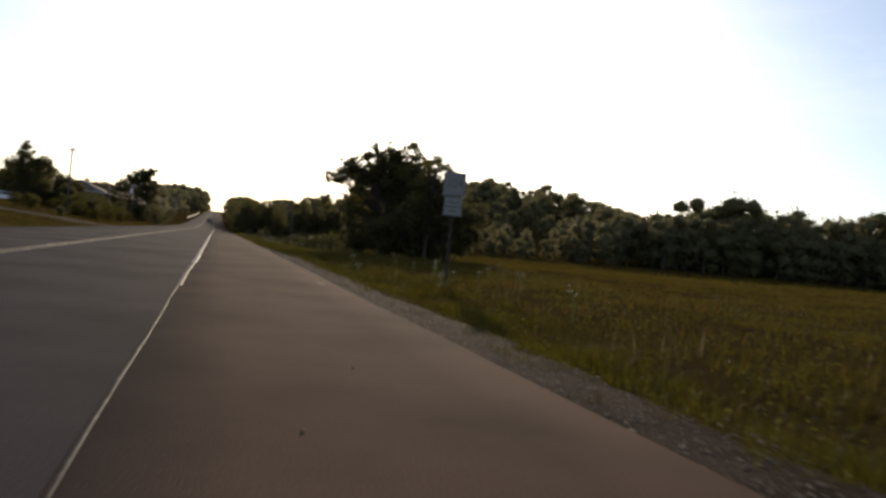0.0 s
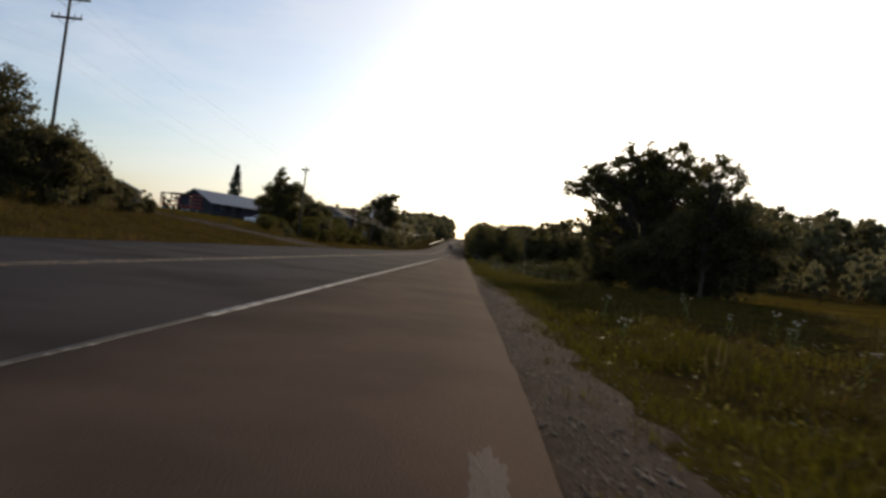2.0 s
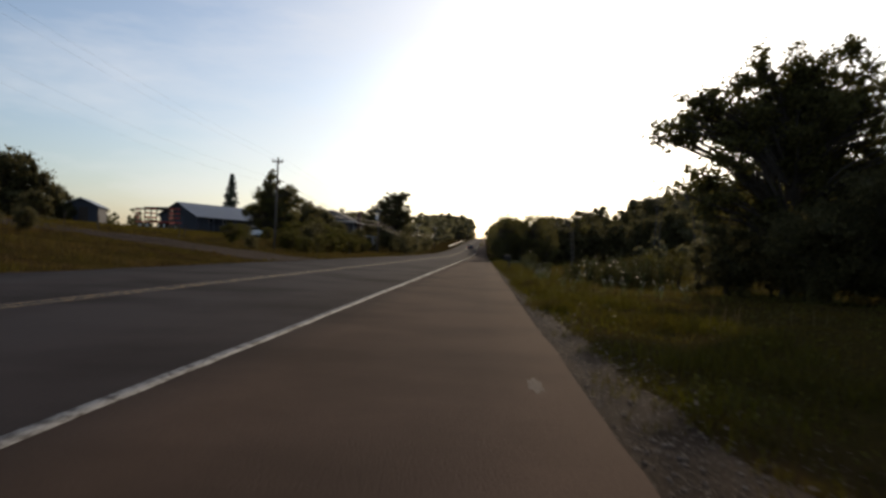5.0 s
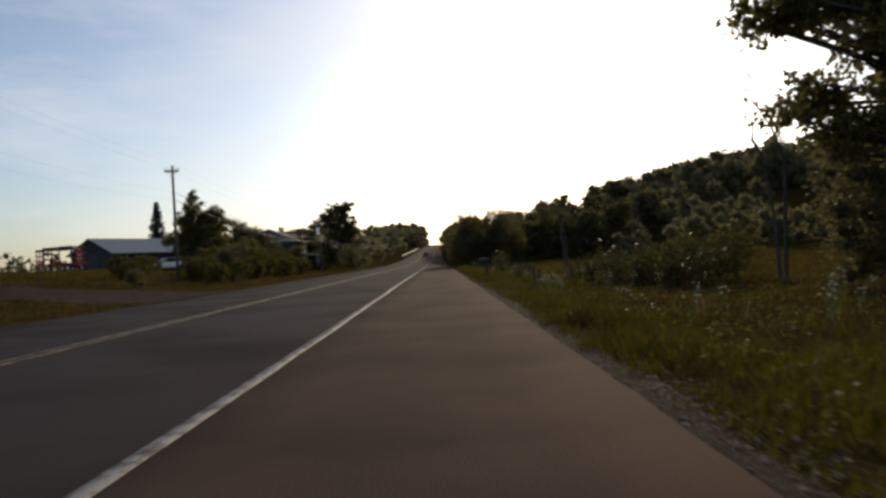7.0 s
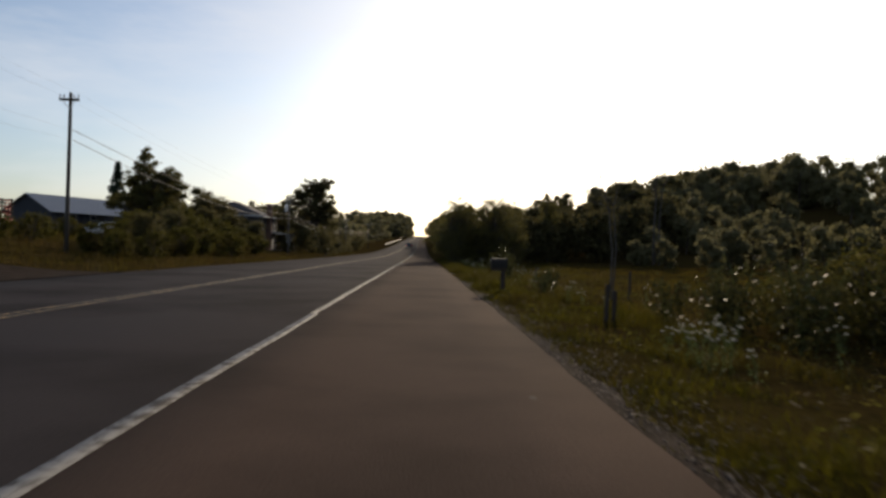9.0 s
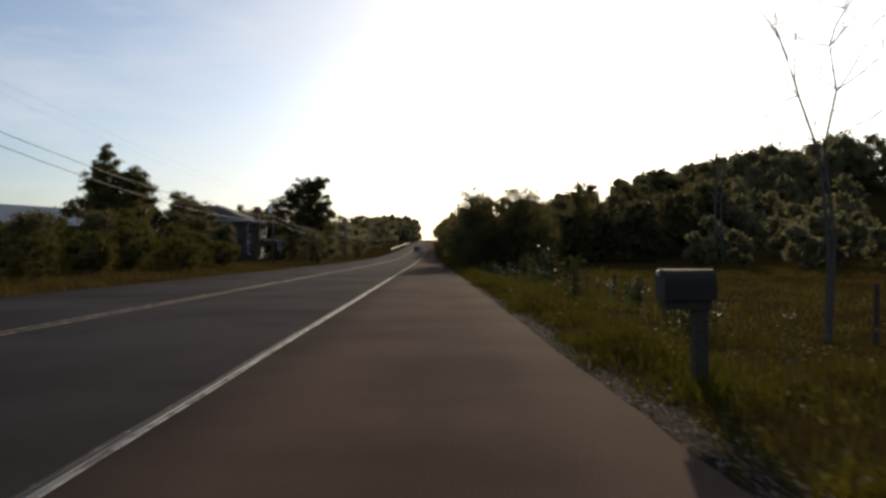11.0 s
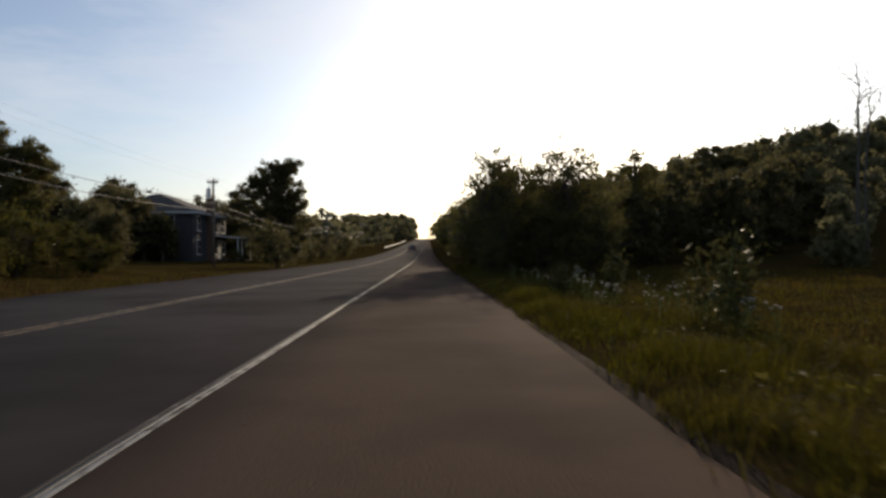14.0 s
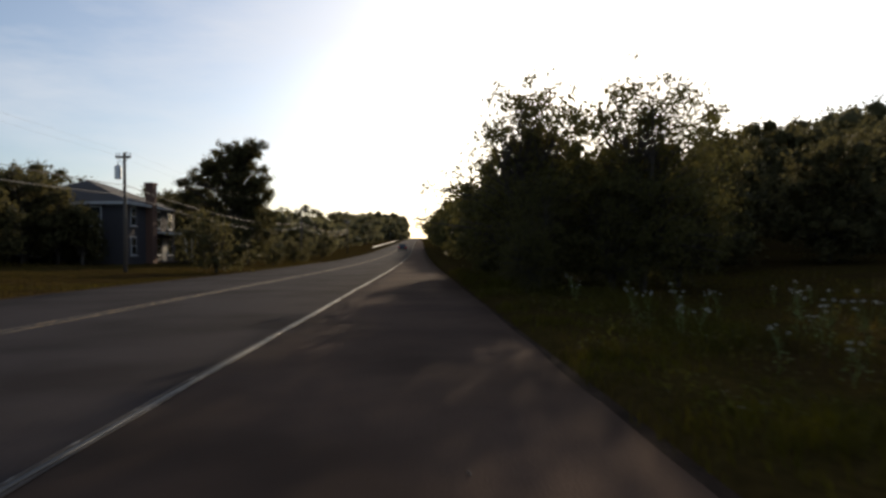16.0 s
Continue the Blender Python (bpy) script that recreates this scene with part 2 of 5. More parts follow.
def tubes(lines, sides=5):
    """Tapered tubes along lines of (x, y, z, radius), as arrays."""
    vs, fs, base = [], [], 0
    for pts in lines:
        pts = np.asarray(pts, float)
        d = np.gradient(pts[:, :3], axis=0)
        d /= np.linalg.norm(d, axis=1)[:, None] + 1e-9
        up = np.where(np.abs(d[:, 2:3]) > 0.9, np.array([[1.0, 0, 0]]), np.array([[0, 0, 1.0]]))
        u = np.cross(d, up)
        u /= np.linalg.norm(u, axis=1)[:, None] + 1e-9
        v = np.cross(d, u)
        for k in range(len(pts)):
            for s in range(sides):
                a = 2 * math.pi * s / sides
                vs.append(pts[k, :3] + pts[k, 3] * (math.cos(a) * u[k] + math.sin(a) * v[k]))
        for k in range(len(pts) - 1):
            for s in range(sides):
                s2 = (s + 1) % sides
                fs.append((base + k * sides + s, base + k * sides + s2, base + (k + 1) * sides + s2, base + (k + 1) * sides + s))
        base += len(pts) * sides
    return np.array(vs), np.array(fs)


def leaf_cards(rng, at, size, slim=0.55, flat=0.0):
    """Small leaf-shaped quads round the points, turned every way. flat: how level they lie."""
    n = len(at)
    t = rng.normal(size=(n, 3))
    t[:, 2] *= 1 - flat
    t /= np.linalg.norm(t, axis=1)[:, None]
    b = np.cross(t, rng.normal(size=(n, 3)))
    if flat:
        b[:, 2] *= 1 - flat
    b /= np.linalg.norm(b, axis=1)[:, None]
    s = (size * rng.uniform(0.6, 1.35, n))[:, None]
    at = np.asarray(at)
    v = np.stack([at - t * s, at + b * s * slim + t * s * 0.2, at + t * s, at - b * s * slim + t * s * 0.2], 1).reshape(-1, 3)
    return v, np.arange(4 * n).reshape(n, 4)


def leaf_slips(rng, at, size, slim=0.5):
    """Leaves as single slim triangles, for crowns that stay far off."""
    n = len(at)
    t = rng.normal(size=(n, 3))
    t /= np.linalg.norm(t, axis=1)[:, None]
    b = np.cross(t, rng.normal(size=(n, 3)))
    b /= np.linalg.norm(b, axis=1)[:, None]
    s = np.asarray(size * rng.uniform(0.6, 1.4, n))[:, None]
    at = np.asarray(at)
    v = np.stack([at - t * s, at + b * s * slim + t * s * 0.3, at + t * s - b * s * slim * 0.6], 1).reshape(-1, 3)
    return v, np.arange(3 * n).reshape(n, 3)


def unit_ball(cuts):
    bm = bmesh.new()
    bmesh.ops.create_icosphere(bm, subdivisions=cuts, radius=1.0)
    v = np.array([q.co[:] for q in bm.verts])
    f = np.array([[q.index for q in p.verts] for p in bm.faces])
    bm.free()
    return v, f


BALL = unit_ball(1)


def leaf_masses(rng, balls):
    """The close inner foliage of clumps (x, y, z, r): uneven lumps, which the loose leaves cover."""
    balls = np.asarray(balls, float)
    bv, bf = BALL
    n = len(balls)
    k = 1 + 0.24 * rng.normal(size=(n, len(bv), 1)).clip(-1.6, 1.6)
    v = balls[:, None, :3] + bv[None] * balls[:, None, 3:] * k * np.array([1, 1, 0.85])
    return v.reshape(-1, 3), (bf[None] + len(bv) * np.arange(n)[:, None, None]).reshape(-1, 3)


def joined(*meshes):
    """Several arrays of corners and faces as one, in triangles."""
    vs, fs, base = [], [], 0
    for v, f in meshes:
        if f.shape[1] == 4:
            f = np.concatenate([f[:, [0, 1, 2]], f[:, [0, 2, 3]]])
        vs.append(v)
        fs.append(f + base)
        base += len(v)
    return np.concatenate(vs), np.concatenate(fs)


def smooth(v, lo, hi):
    t = np.clip((np.asarray(v, float) - lo) / (hi - lo), 0, 1)
    return t * t * (3 - 2 * t)


# ------------------------------------------------------------ the lie of the land
EDGE_R, EDGE_L = 2.82, -7.75


def road_z(y):
    """Level along the ride, then a steady climb to a crest."""
    y = np.asarray(y, float)
    s = np.clip(y - 120, 0, 125)
    return 0.5 * 0.00022 * s * s + 0.0275 * np.clip(y - 245, 0, 480)


def wobble(x, y, s, seed=0.0):
    return np.sin(x * s + seed + 1.3 * np.sin(y * s * 0.7 + seed)) * np.cos(y * s * 0.9 - seed * 2 + np.sin(x * s * 0.6))


def ground_z(x, y):
    x, y = np.asarray(x, float), np.asarray(y, float)
    d = x - EDGE_R
    right = np.interp(d, [0, 0.8, 1.9, 3.0, 7, 30, 80, 400], [-0.03, -0.05, -0.24, -0.12, -0.05, 0.15, 0.6, 3.0])
    right = right - 0.38 * smooth(y, 38, 62) * smooth(d, 1.5, 5) * (1 - smooth(y, 118, 140))
    right = right + 12.6 * np.exp(-((x - 78) / 44) ** 2 - ((y - 188) / 62) ** 2)
    d = EDGE_L - x
    left = np.interp(d, [0, 1, 2.5, 6, 12, 24, 60, 400], [-0.03, -0.06, 0.0, 0.32, 0.85, 1.75, 2.5, 4.0])
    left = left * (1 - 0.62 * smooth(y, 104, 118) * (1 - smooth(d, 15, 26)))
    z = np.where(x > EDGE_R, right, np.where(x < EDGE_L, left, -0.06))
    off = np.maximum(x - EDGE_R, EDGE_L - x)
    z = z + smooth(off, 0.6, 3) * 0.05 * (wobble(x, y, 0.9) + 0.6 * wobble(x, y, 2.3, 1.7))
    return z + road_z(y) * np.exp(-np.clip(np.abs(x) - 12, 0, None) / 260)


def sheet(xs, ys, fz):
    gx, gy = np.meshgrid(xs, ys)
    v = np.stack([gx.ravel(), gy.ravel(), fz(gx, gy).ravel()], 1)
    nx, ny = len(xs), len(ys)
    i = (np.arange(ny - 1)[:, None] * nx + np.arange(nx - 1)[None]).ravel()
    return v, np.stack([i, i + 1, i + nx + 1, i + nx], 1)


xs = np.unique(np.concatenate([np.linspace(-2400, -200, 12), np.linspace(-200, -40, 21), np.linspace(-40, -8, 41), np.array([EDGE_L, EDGE_L + 0.25, -4, 0, 2.4, EDGE_R]),
                               np.linspace(3.0, 12, 31), np.linspace(12.8, 40, 28), np.linspace(42, 200, 40), np.linspace(210, 2400, 12)]))
ys = np.unique(np.concatenate([np.linspace(-1500, -60, 12), np.linspace(-60, -6, 19), np.linspace(-5.5, 130, 150), np.linspace(131.5, 320, 50), np.linspace(330, 800, 48), np.linspace(850, 3600, 14)]))
v, f = sheet(xs, ys, ground_z)
tagged(grid_mesh("ground", v, f, SOIL, smooth=True), "rough meadow ground of dry grass and brown soil", "ground", kind="structure")

# the road: two lanes, and the wide paved shoulder, with a ragged outer edge
ry = np.unique(np.concatenate([np.linspace(-300, -10, 30), np.linspace(-8, 130, 277), np.linspace(131, 320, 120), np.linspace(330, 900, 60)]))


def strip(name, x0, x1, lift, mat, label, category, kind="structure", rag0=0.0, rag1=0.0, y0=-300, y1=900, depth=0.07, nx=5):
    yy = ry[(ry >= y0) & (ry <= y1)]
    r = np.random.default_rng(len(name) + int(10 * abs(x0)))
    jit = lambda a: a * (r.normal(size=len(yy)) * 0.5 + np.sin(yy * 0.45) + 0.7 * np.sin(yy * 1.37 + 1))
    a, b = x0 + jit(rag0), x1 + jit(rag1)
    cols = [np.stack([a + (b - a) * k / (nx - 1), yy, road_z(yy) + lift], 1) for k in range(nx)]
    low = [np.stack([a, yy, road_z(yy) + lift - depth], 1), np.stack([b, yy, road_z(yy) + lift - depth], 1)]
    cols = [low[0]] + cols + [low[1]]
    vv = np.stack(cols, 1).reshape(-1, 3)
    m = len(cols)
    i = (np.arange(len(yy) - 1)[:, None] * m + np.arange(m - 1)[None]).ravel()
    return tagged(grid_mesh(name, vv, np.stack([i, i + 1, i + m + 1, i + m], 1), mat), label, category, kind=kind)


strip("road", EDGE_L, -0.001, 0.0, ASPHALT, "two-lane blue-grey asphalt road running straight uphill", "road", rag0=0.05)
strip("paved_shoulder", 0.0, EDGE_R, -0.001, SHOULDER, "wide brownish paved shoulder with a crumbled edge", "road shoulder", rag1=0.013)
strip("tar_seam", -0.012, 0.026, 0.0022, SEAM, "dark cracked seam along the edge line", "seam", rag0=0.004, rag1=0.006, y0=58, y1=320, depth=0.002, nx=2)
strip("edge_line", 0.008, 0.030, 0.0035, WORN_PAINT, "thin broken white edge line on the asphalt", "road marking", rag0=0.008, rag1=0.008, y0=-60, y1=9.1, depth=0.002, nx=2)
strip("edge_line", -0.01, 0.07, 0.0035, WORN_PAINT, "narrow worn white edge line on the asphalt", "road marking", rag0=0.007, rag1=0.008, y0=9.0, y1=15.6, depth=0.002, nx=2)
strip("edge_line", -0.01, 0.11, 0.0035, WHITE_PAINT, "worn white edge line painted on the asphalt", "road marking", rag0=0.006, rag1=0.006, y0=15.5, y1=58.2, depth=0.002, nx=2)
strip("edge_line", 0.030, 0.074, 0.0035, WHITE_PAINT, "worn white edge line beside the dark seam", "road marking", rag0=0.005, rag1=0.005, y0=58, y1=86, depth=0.002, nx=2)
strip("edge_line", 0.032, 0.064, 0.0035, WORN_PAINT, "thin worn white edge line climbing the hill", "road marking", rag0=0.008, rag1=0.008, y0=85.9, y1=900, depth=0.002, nx=2)
strip("edge_line", -0.040, -0.015, 0.0045, WORN_PAINT, "thin worn white line beside the seam", "road marking", rag0=0.006, rag1=0.006, y0=58, y1=320, depth=0.002, nx=2)
for off in (-0.14, 0.06):
    strip("centre_line", -3.6 + off, -3.6 + off + 0.10, 0.006, YELLOW_PAINT, "faded yellow centre line on the asphalt", "road marking", rag0=0.003, rag1=0.003, depth=0.002, nx=2)

# gravel strips along both edges
def gravel_strip(name, xa, widths, y0, y1, label):
    """widths: (y, x of the outer edge), between which the strip narrows."""
    yy = np.arange(y0, y1, 0.4)
    r = np.random.default_rng(int(abs(xa * 10)))
    xb = np.interp(yy, *zip(*widths))
    ease = np.clip(np.abs(xb - xa) / 1.05, 0.3, 1)
    outer = xb + ease * (0.10 * np.sin(yy * 0.31) + 0.07 * np.sin(yy * 0.9 + 2) + 0.06 * np.sin(yy * 2.3 + 1) + r.normal(size=len(yy)) * 0.07)
    m = 6
    cols = []
    for k in range(m):
        x = xa + (outer - xa) * k / (m - 1)
        z = ground_z(x, yy) + (0.03 + 0.012 * wobble(x, yy, 5.0)) * (k < m - 1) - 0.03 * (k == m - 1)
        cols.append(np.stack([x, yy, np.minimum(z, road_z(yy) - 0.012)], 1))
    vv = np.stack(cols, 1).reshape(-1, 3)
    i = (np.arange(len(yy) - 1)[:, None] * m + np.arange(m - 1)[None]).ravel()
    tagged(grid_mesh(name, vv, np.stack([i, i + 1, i + m + 1, i + m], 1), GRAVEL, smooth=True), label, "gravel", kind="structure")


gravel_strip("gravel_verge", EDGE_R - 0.12, [(-6, EDGE_R + 0.92), (24, EDGE_R + 0.88), (40, EDGE_R + 0.30), (60, EDGE_R + 0.26), (130, EDGE_R + 0.20)], -6, 130, "brown gravel verge narrowing beside the paved shoulder")
gravel_strip("gravel_verge", EDGE_L + 0.12, [(-6, EDGE_L - 0.75), (160, EDGE_L - 0.75)], -6, 160, "pale gravel edge on the far side of the road")

# the gravel drive that leaves the road on the far side
yy = np.linspace(61.5, 69.5, 9)
xx = np.linspace(-34, EDGE_L - 0.15, 34)
v, f = sheet(xx, yy, lambda x, y: ground_z(x, y) + 0.05)
v[:, 1] += 0.012 * (v[:, 0] + 8) ** 2 * 0.35 + (v[:, 1] - 65.5) * 0.35 * np.exp(-(EDGE_L - v[:, 0]) / 2.5)
v[:, 2] = ground_z(v[:, 0], v[:, 1]) + 0.045
tagged(grid_mesh("gravel_drive", v, f, GRAVEL, smooth=True), "gravel farm drive joining the road", "driveway", kind="structure")


# ------------------------------------------------------------ trees
def crown_points(rng, clumps, per, tight=0.24, loose=False):
    """Points for leaves: each clump holds sprays round its shell, with gaps between them."""
    out, sprays = [], []
    finer = []
    for cx, cy, cz, r in clumps:
        if r < 0.45:
            finer.append((cx, cy, cz, r))
            continue
        for d in rng.normal(size=(3, 3)) * [1, 1, 0.75]:
            d = d / np.linalg.norm(d) * r * rng.uniform(0.35, 0.75)
            finer.append((cx + d[0], cy + d[1], cz + d[2], r * rng.uniform(0.45, 0.72) * (0.72 if loose else 1)))
        for d in rng.normal(size=(9 if loose else 4, 3)) * [1, 1, 0.9]:
            d = d / np.linalg.norm(d) * r * rng.uniform(0.7, 1.08)
            finer.append((cx + d[0], cy + d[1], cz + d[2], r * rng.uniform(0.18, 0.32)))
    for cx, cy, cz, r in finer:
        k = max(6, int(15 * r ** 1.2))
        d = rng.normal(size=(k, 3))
        d /= np.linalg.norm(d, axis=1)[:, None]
        d[:, 2] *= 0.75
        c = np.array([cx, cy, cz]) + d * r * rng.uniform(0.35, 0.95, (k, 1))
        sprays.append((np.array([cx, cy, cz]), c))
        n = max(4, int(2.6 * per * r ** 1.6 / k))
        p = np.repeat(c, n, 0) + rng.normal(size=(k * n, 3)) * (0.06 + r * 1.55 * tight) * np.array([1, 1, 0.75])
        out.append(p)
    return np.concatenate(out), sprays, finer


def build_tree(rng, height, clumps, per, leaf, trunk_r=0.16, stems=1, lean=(0, 0), twig=True, tight=0.24, core=0.0, slips=False, loose=False):
    """Trunk and crown arrays for a broadleaf tree with its foot at the origin."""
    lines = []
    top = max(c[2] for c in clumps)
    for s in range(stems):
        a = rng.uniform(0, 6.28)
        spread = 0.0 if stems == 1 else 0.35 * height * rng.uniform(0.3, 0.8)
        n = 7
        k = np.linspace(0, 1, n)
        x = spread * math.cos(a) * k ** 1.3 + lean[0] * k + rng.normal(size=n).cumsum() * 0.025 * height * 0.35 * k
        y = spread * math.sin(a) * k ** 1.3 + lean[1] * k + rng.normal(size=n).cumsum() * 0.025 * height * 0.35 * k
        lines.append(np.stack([x, y, k * top * 0.95 - 0.12 * (k == 0), trunk_r / stems ** 0.5 * (1 - 0.85 * k) + 0.008], 1))
    pts, sprays, finer = crown_points(rng, clumps, per, tight, loose)
    for c, ends in sprays:
        src = lines[int(rng.integers(stems))]
        j = int(np.clip((c[2] * 0.62) / top * 7, 1, 5))
        a = src[j, :3]
        r0 = min(src[j, 3] * 0.6, trunk_r * 0.35)
        mid = (a + c) / 2 + np.array([0, 0, 0.06 * height])
        lines.append([(*a, r0), (*mid, r0 * 0.65), (*c, r0 * 0.3)])
        if twig:
            for e in ends[:: 5]:
                lines.append([(*c, r0 * 0.3), (*((c + e) / 2 + rng.normal(size=3) * 0.05), r0 * 0.2), (*e, r0 * 0.08)])
    tv, tf = tubes(lines, 4)
    lv, lf = leaf_slips(rng, pts, leaf) if slips else leaf_cards(rng, pts, leaf * 0.82)
    if core:
        lv, lf = joined((lv, lf), leaf_masses(rng, [(a, b, c, r * core) for a, b, c, r in finer if r > 0.3]))
    return tv, tf, lv, lf


def tree(name, x, y, height, clumps, per, leaf, label, category="tree", group="", trunk_r=0.16, stems=1, mat=None, seed=1, tight=0.24, turn=0.0, core=0.0, slips=False, loose=False):
    rng = np.random.default_rng(seed)
    tv, tf, lv, lf = build_tree(rng, height, clumps, per, leaf, trunk_r, stems, twig=not slips, tight=tight, core=core, slips=slips, loose=loose)
    ob = thing(name, x, y, float(ground_z(x, y)) - 0.02, label, category, group, turn)
    grid_mesh("trunk", tv, tf, BARK, ob, smooth=True)
    grid_mesh("crown", lv, lf, mat or LEAF, ob, smooth=core > 0)
    return ob


def round_clumps(rng, n, zb, zt, R, r0, r1, squash=1.0):
    """Clumps filling an egg-shaped crown, fuller at its outside."""
    out = []
    for i in range(n):
        z = zb + (zt - zb) * (i + 0.5) / n
        k = (z - zb) / (zt - zb)
        w = R * math.sin(math.pi * min(max(0.12 + 0.8 * k, 0), 1)) ** 0.7
        a = i * 2.4 + rng.uniform(-0.5, 0.5)
        q = w * rng.uniform(0.45, 1.0)
        out.append((q * math.cos(a), q * math.sin(a) * squash, z, rng.uniform(r0, r1)))
    return out


R0 = np.random.default_rng(5)

# the tall tree beside the field, its crown spread to the road, with a second, slimmer one behind it
tree("oak_tree", 12.7, 50.5, 9.3,
     [(-4.1509, -0.33, 5.63, 0.86), (-3.3475, 0.55, 6.44, 1.03), (-2.5338, -0.88, 4.93, 1.03), (-1.8437, 0.22, 7.02, 1.26), (-0.5768, -0.66, 7.83, 1.15), (0.5768, 0.55, 7.48, 1.26), (1.6171, -0.33, 7.83, 1.03), (-0.927, 0.88, 5.86, 1.38), (0.8034, -0.88, 5.86, 1.38), (2.1939, 0.44, 6.31, 1.26), (-3.9243, 0.22, 3.6, 0.42), (-2.1939, 0.99, 4.0, 1.03), (0.2266, 0.11, 4.47, 1.26), (2.0806, 0.55, 4.69, 1.26), (2.9973, -0.44, 5.51, 1.03), (-2.472, 0, 3.2, 0.8), (-0.824, 0.3, 2.9, 1), (1.236, 0, 3.1, 1.1), (2.884, 0, 3.9, 1.1), (3.502, 0.3, 5.57, 1), (2.678, -0.2, 7.03, 0.9), (-1.236, 0.2, 7.86, 0.6), (0.618, 0, 8.18, 0.6), (-3.09, 0, 6.71, 0.5), (-1.0, 0.2, 6.26, 0.9), (0.4, -0.3, 6.52, 1.0), (1.6, 0.3, 6.78, 0.9), (-0.2, 0.4, 7.65, 0.8)],
     330, 0.105, "broad leafy tree with a spreading open crown beside the meadow", trunk_r=0.20, seed=11, tight=0.22, loose=True)
tree("ash_tree", 14.1, 43.6, 7.9, [(-0.86, 0.0, 5.16, 0.73), (-0.29, 0.32, 6.15, 0.73), (0.38, -0.16, 6.7, 0.64), (0.86, 0.16, 5.9, 0.82), (0.19, 0.4, 5.04, 0.87), (1.36, -0.24, 5.1, 0.76), (-0.58, 0.0, 4.12, 0.87), (0.8, 0.0, 4.0, 0.95), (-1.04, 0.16, 3.29, 0.76), (1.6, 0.0, 3.81, 0.76), (0.32, 0.0, 3.0, 0.91)],
     380, 0.085, "slim leafy tree with a ragged top", trunk_r=0.13, seed=12, loose=True)

# the thicket under and beyond these trees
def thicket(name, spots, label, category, group, mat, protos, seed, core=0.55, slips=True, loose=False, tight=0.27):
    """Shrubs copied from a few grown once; spots: x, y, height."""
    r = np.random.default_rng(seed)
    grown = []
    for i, (h, w, per, leaf) in enumerate(protos):
        cl = round_clumps(r, max(9, int(7 + 3.2 * h)), 0.14 * h, 0.88 * h, w * 1.08, 0.12 * h, 0.23 * h)
        grown.append((h, w, per, leaf, cl))
    first = {}
    for k, (x, y, h) in enumerate(spots):
        i = k % len(protos)
        ph, w, per, leaf, cl = grown[i]
        z = float(ground_z(x, y)) - 0.03
        s = h / ph
        if i not in first:
            ob = tree(name, x, y, ph, cl, per, leaf, label, category, group, trunk_r=0.05 * ph ** 0.5, stems=4, mat=mat, seed=seed + i, tight=tight, core=core, slips=slips, loose=loose)
            first[i] = ob
            ob.matrix_world = pose(x, y, z, 0, 0, r.uniform(0, 360)) @ Matrix.Diagonal((s, s, s, 1))
        else:
            ob = copy_thing(first[i], pose(x, y, z, 0, 0, r.uniform(0, 360)))
            ob.scale = (s, s, s)


thicket("thicket_shrub", [(10.4, 49.8, 2.5), (12.6, 48.8, 3.2), (13.3, 53.2, 4.0), (15.5, 49.5, 4.4), (15.8, 44.4, 5.2), (13.6, 45.4, 4.2), (15.2, 45.8, 4.8), (16.2, 46.6, 4.2), (12.2, 46.4, 3.0)],
        "dense dark shrub of the thicket by the meadow", "shrub", "thicket by the meadow", LEAF_DARK, [(4.4, 2.2, 190, 0.10), (4.0, 2.0, 190, 0.095), (4.8, 2.4, 190, 0.10)], 40, core=0.5)

# leafy branch tree and a dead one that stand nearer the verge
tree("young_tree", 16.0, 60.5, 6.9, [(-0.9, -0.2, 5.4, 0.55), (-0.2, 0.3, 6.1, 0.55), (0.6, 0, 5.4, 0.7), (-0.5, 0.2, 4.3, 0.6), (0.7, 0.4, 4.4, 0.7), (0.2, -0.4, 3.4, 0.6)], 55, 0.10,
     "thin young tree with sparse leaves", trunk_r=0.09, seed=21)


def dead_tree(x, y, stems, seed, label="bare grey dead tree with forked twigs"):
    """Bare stems given by a few bends each, set with twigs that fork again."""
    r = np.random.default_rng(seed)
    lines = []

    def grow(p, d, length, rad, depth):
        pts = [(*p, rad)]
        q = np.array(p, float)
        for k in range(4):
            d = d + r.normal(size=3) * 0.2
            d /= np.linalg.norm(d)
            q = q + d * length / 4
            pts.append((*q, rad * (1 - 0.18 * (k + 1))))
            if depth and k >= 1:
                e = d + r.normal(size=3) * 0.7
                grow(q.copy(), e / np.linalg.norm(e), length * r.uniform(0.4, 0.65), rad * 0.6, depth - 1)
        lines.append(pts)

    for stem, rad in stems:
        n = len(stem)
        lines.append([(*p, rad * (1 - 0.75 * k / (n - 1))) for k, p in enumerate(stem)])
        for k in range(2, n):
            p, d = np.array(stem[k], float), np.array(stem[k], float) - stem[k - 1]
            for _ in range(3):
                e = d / np.linalg.norm(d) + r.normal(size=3) * 0.6
                grow(p, e / np.linalg.norm(e), r.uniform(0.7, 1.3), rad * 0.3, 2)
    tv, tf = tubes(lines, 5)
    ob = thing("dead_tree", x, y, float(ground_z(x, y)), label, "tree", "dead trees")
    grid_mesh("trunk", tv, tf, DEADWOOD, ob, smooth=True)


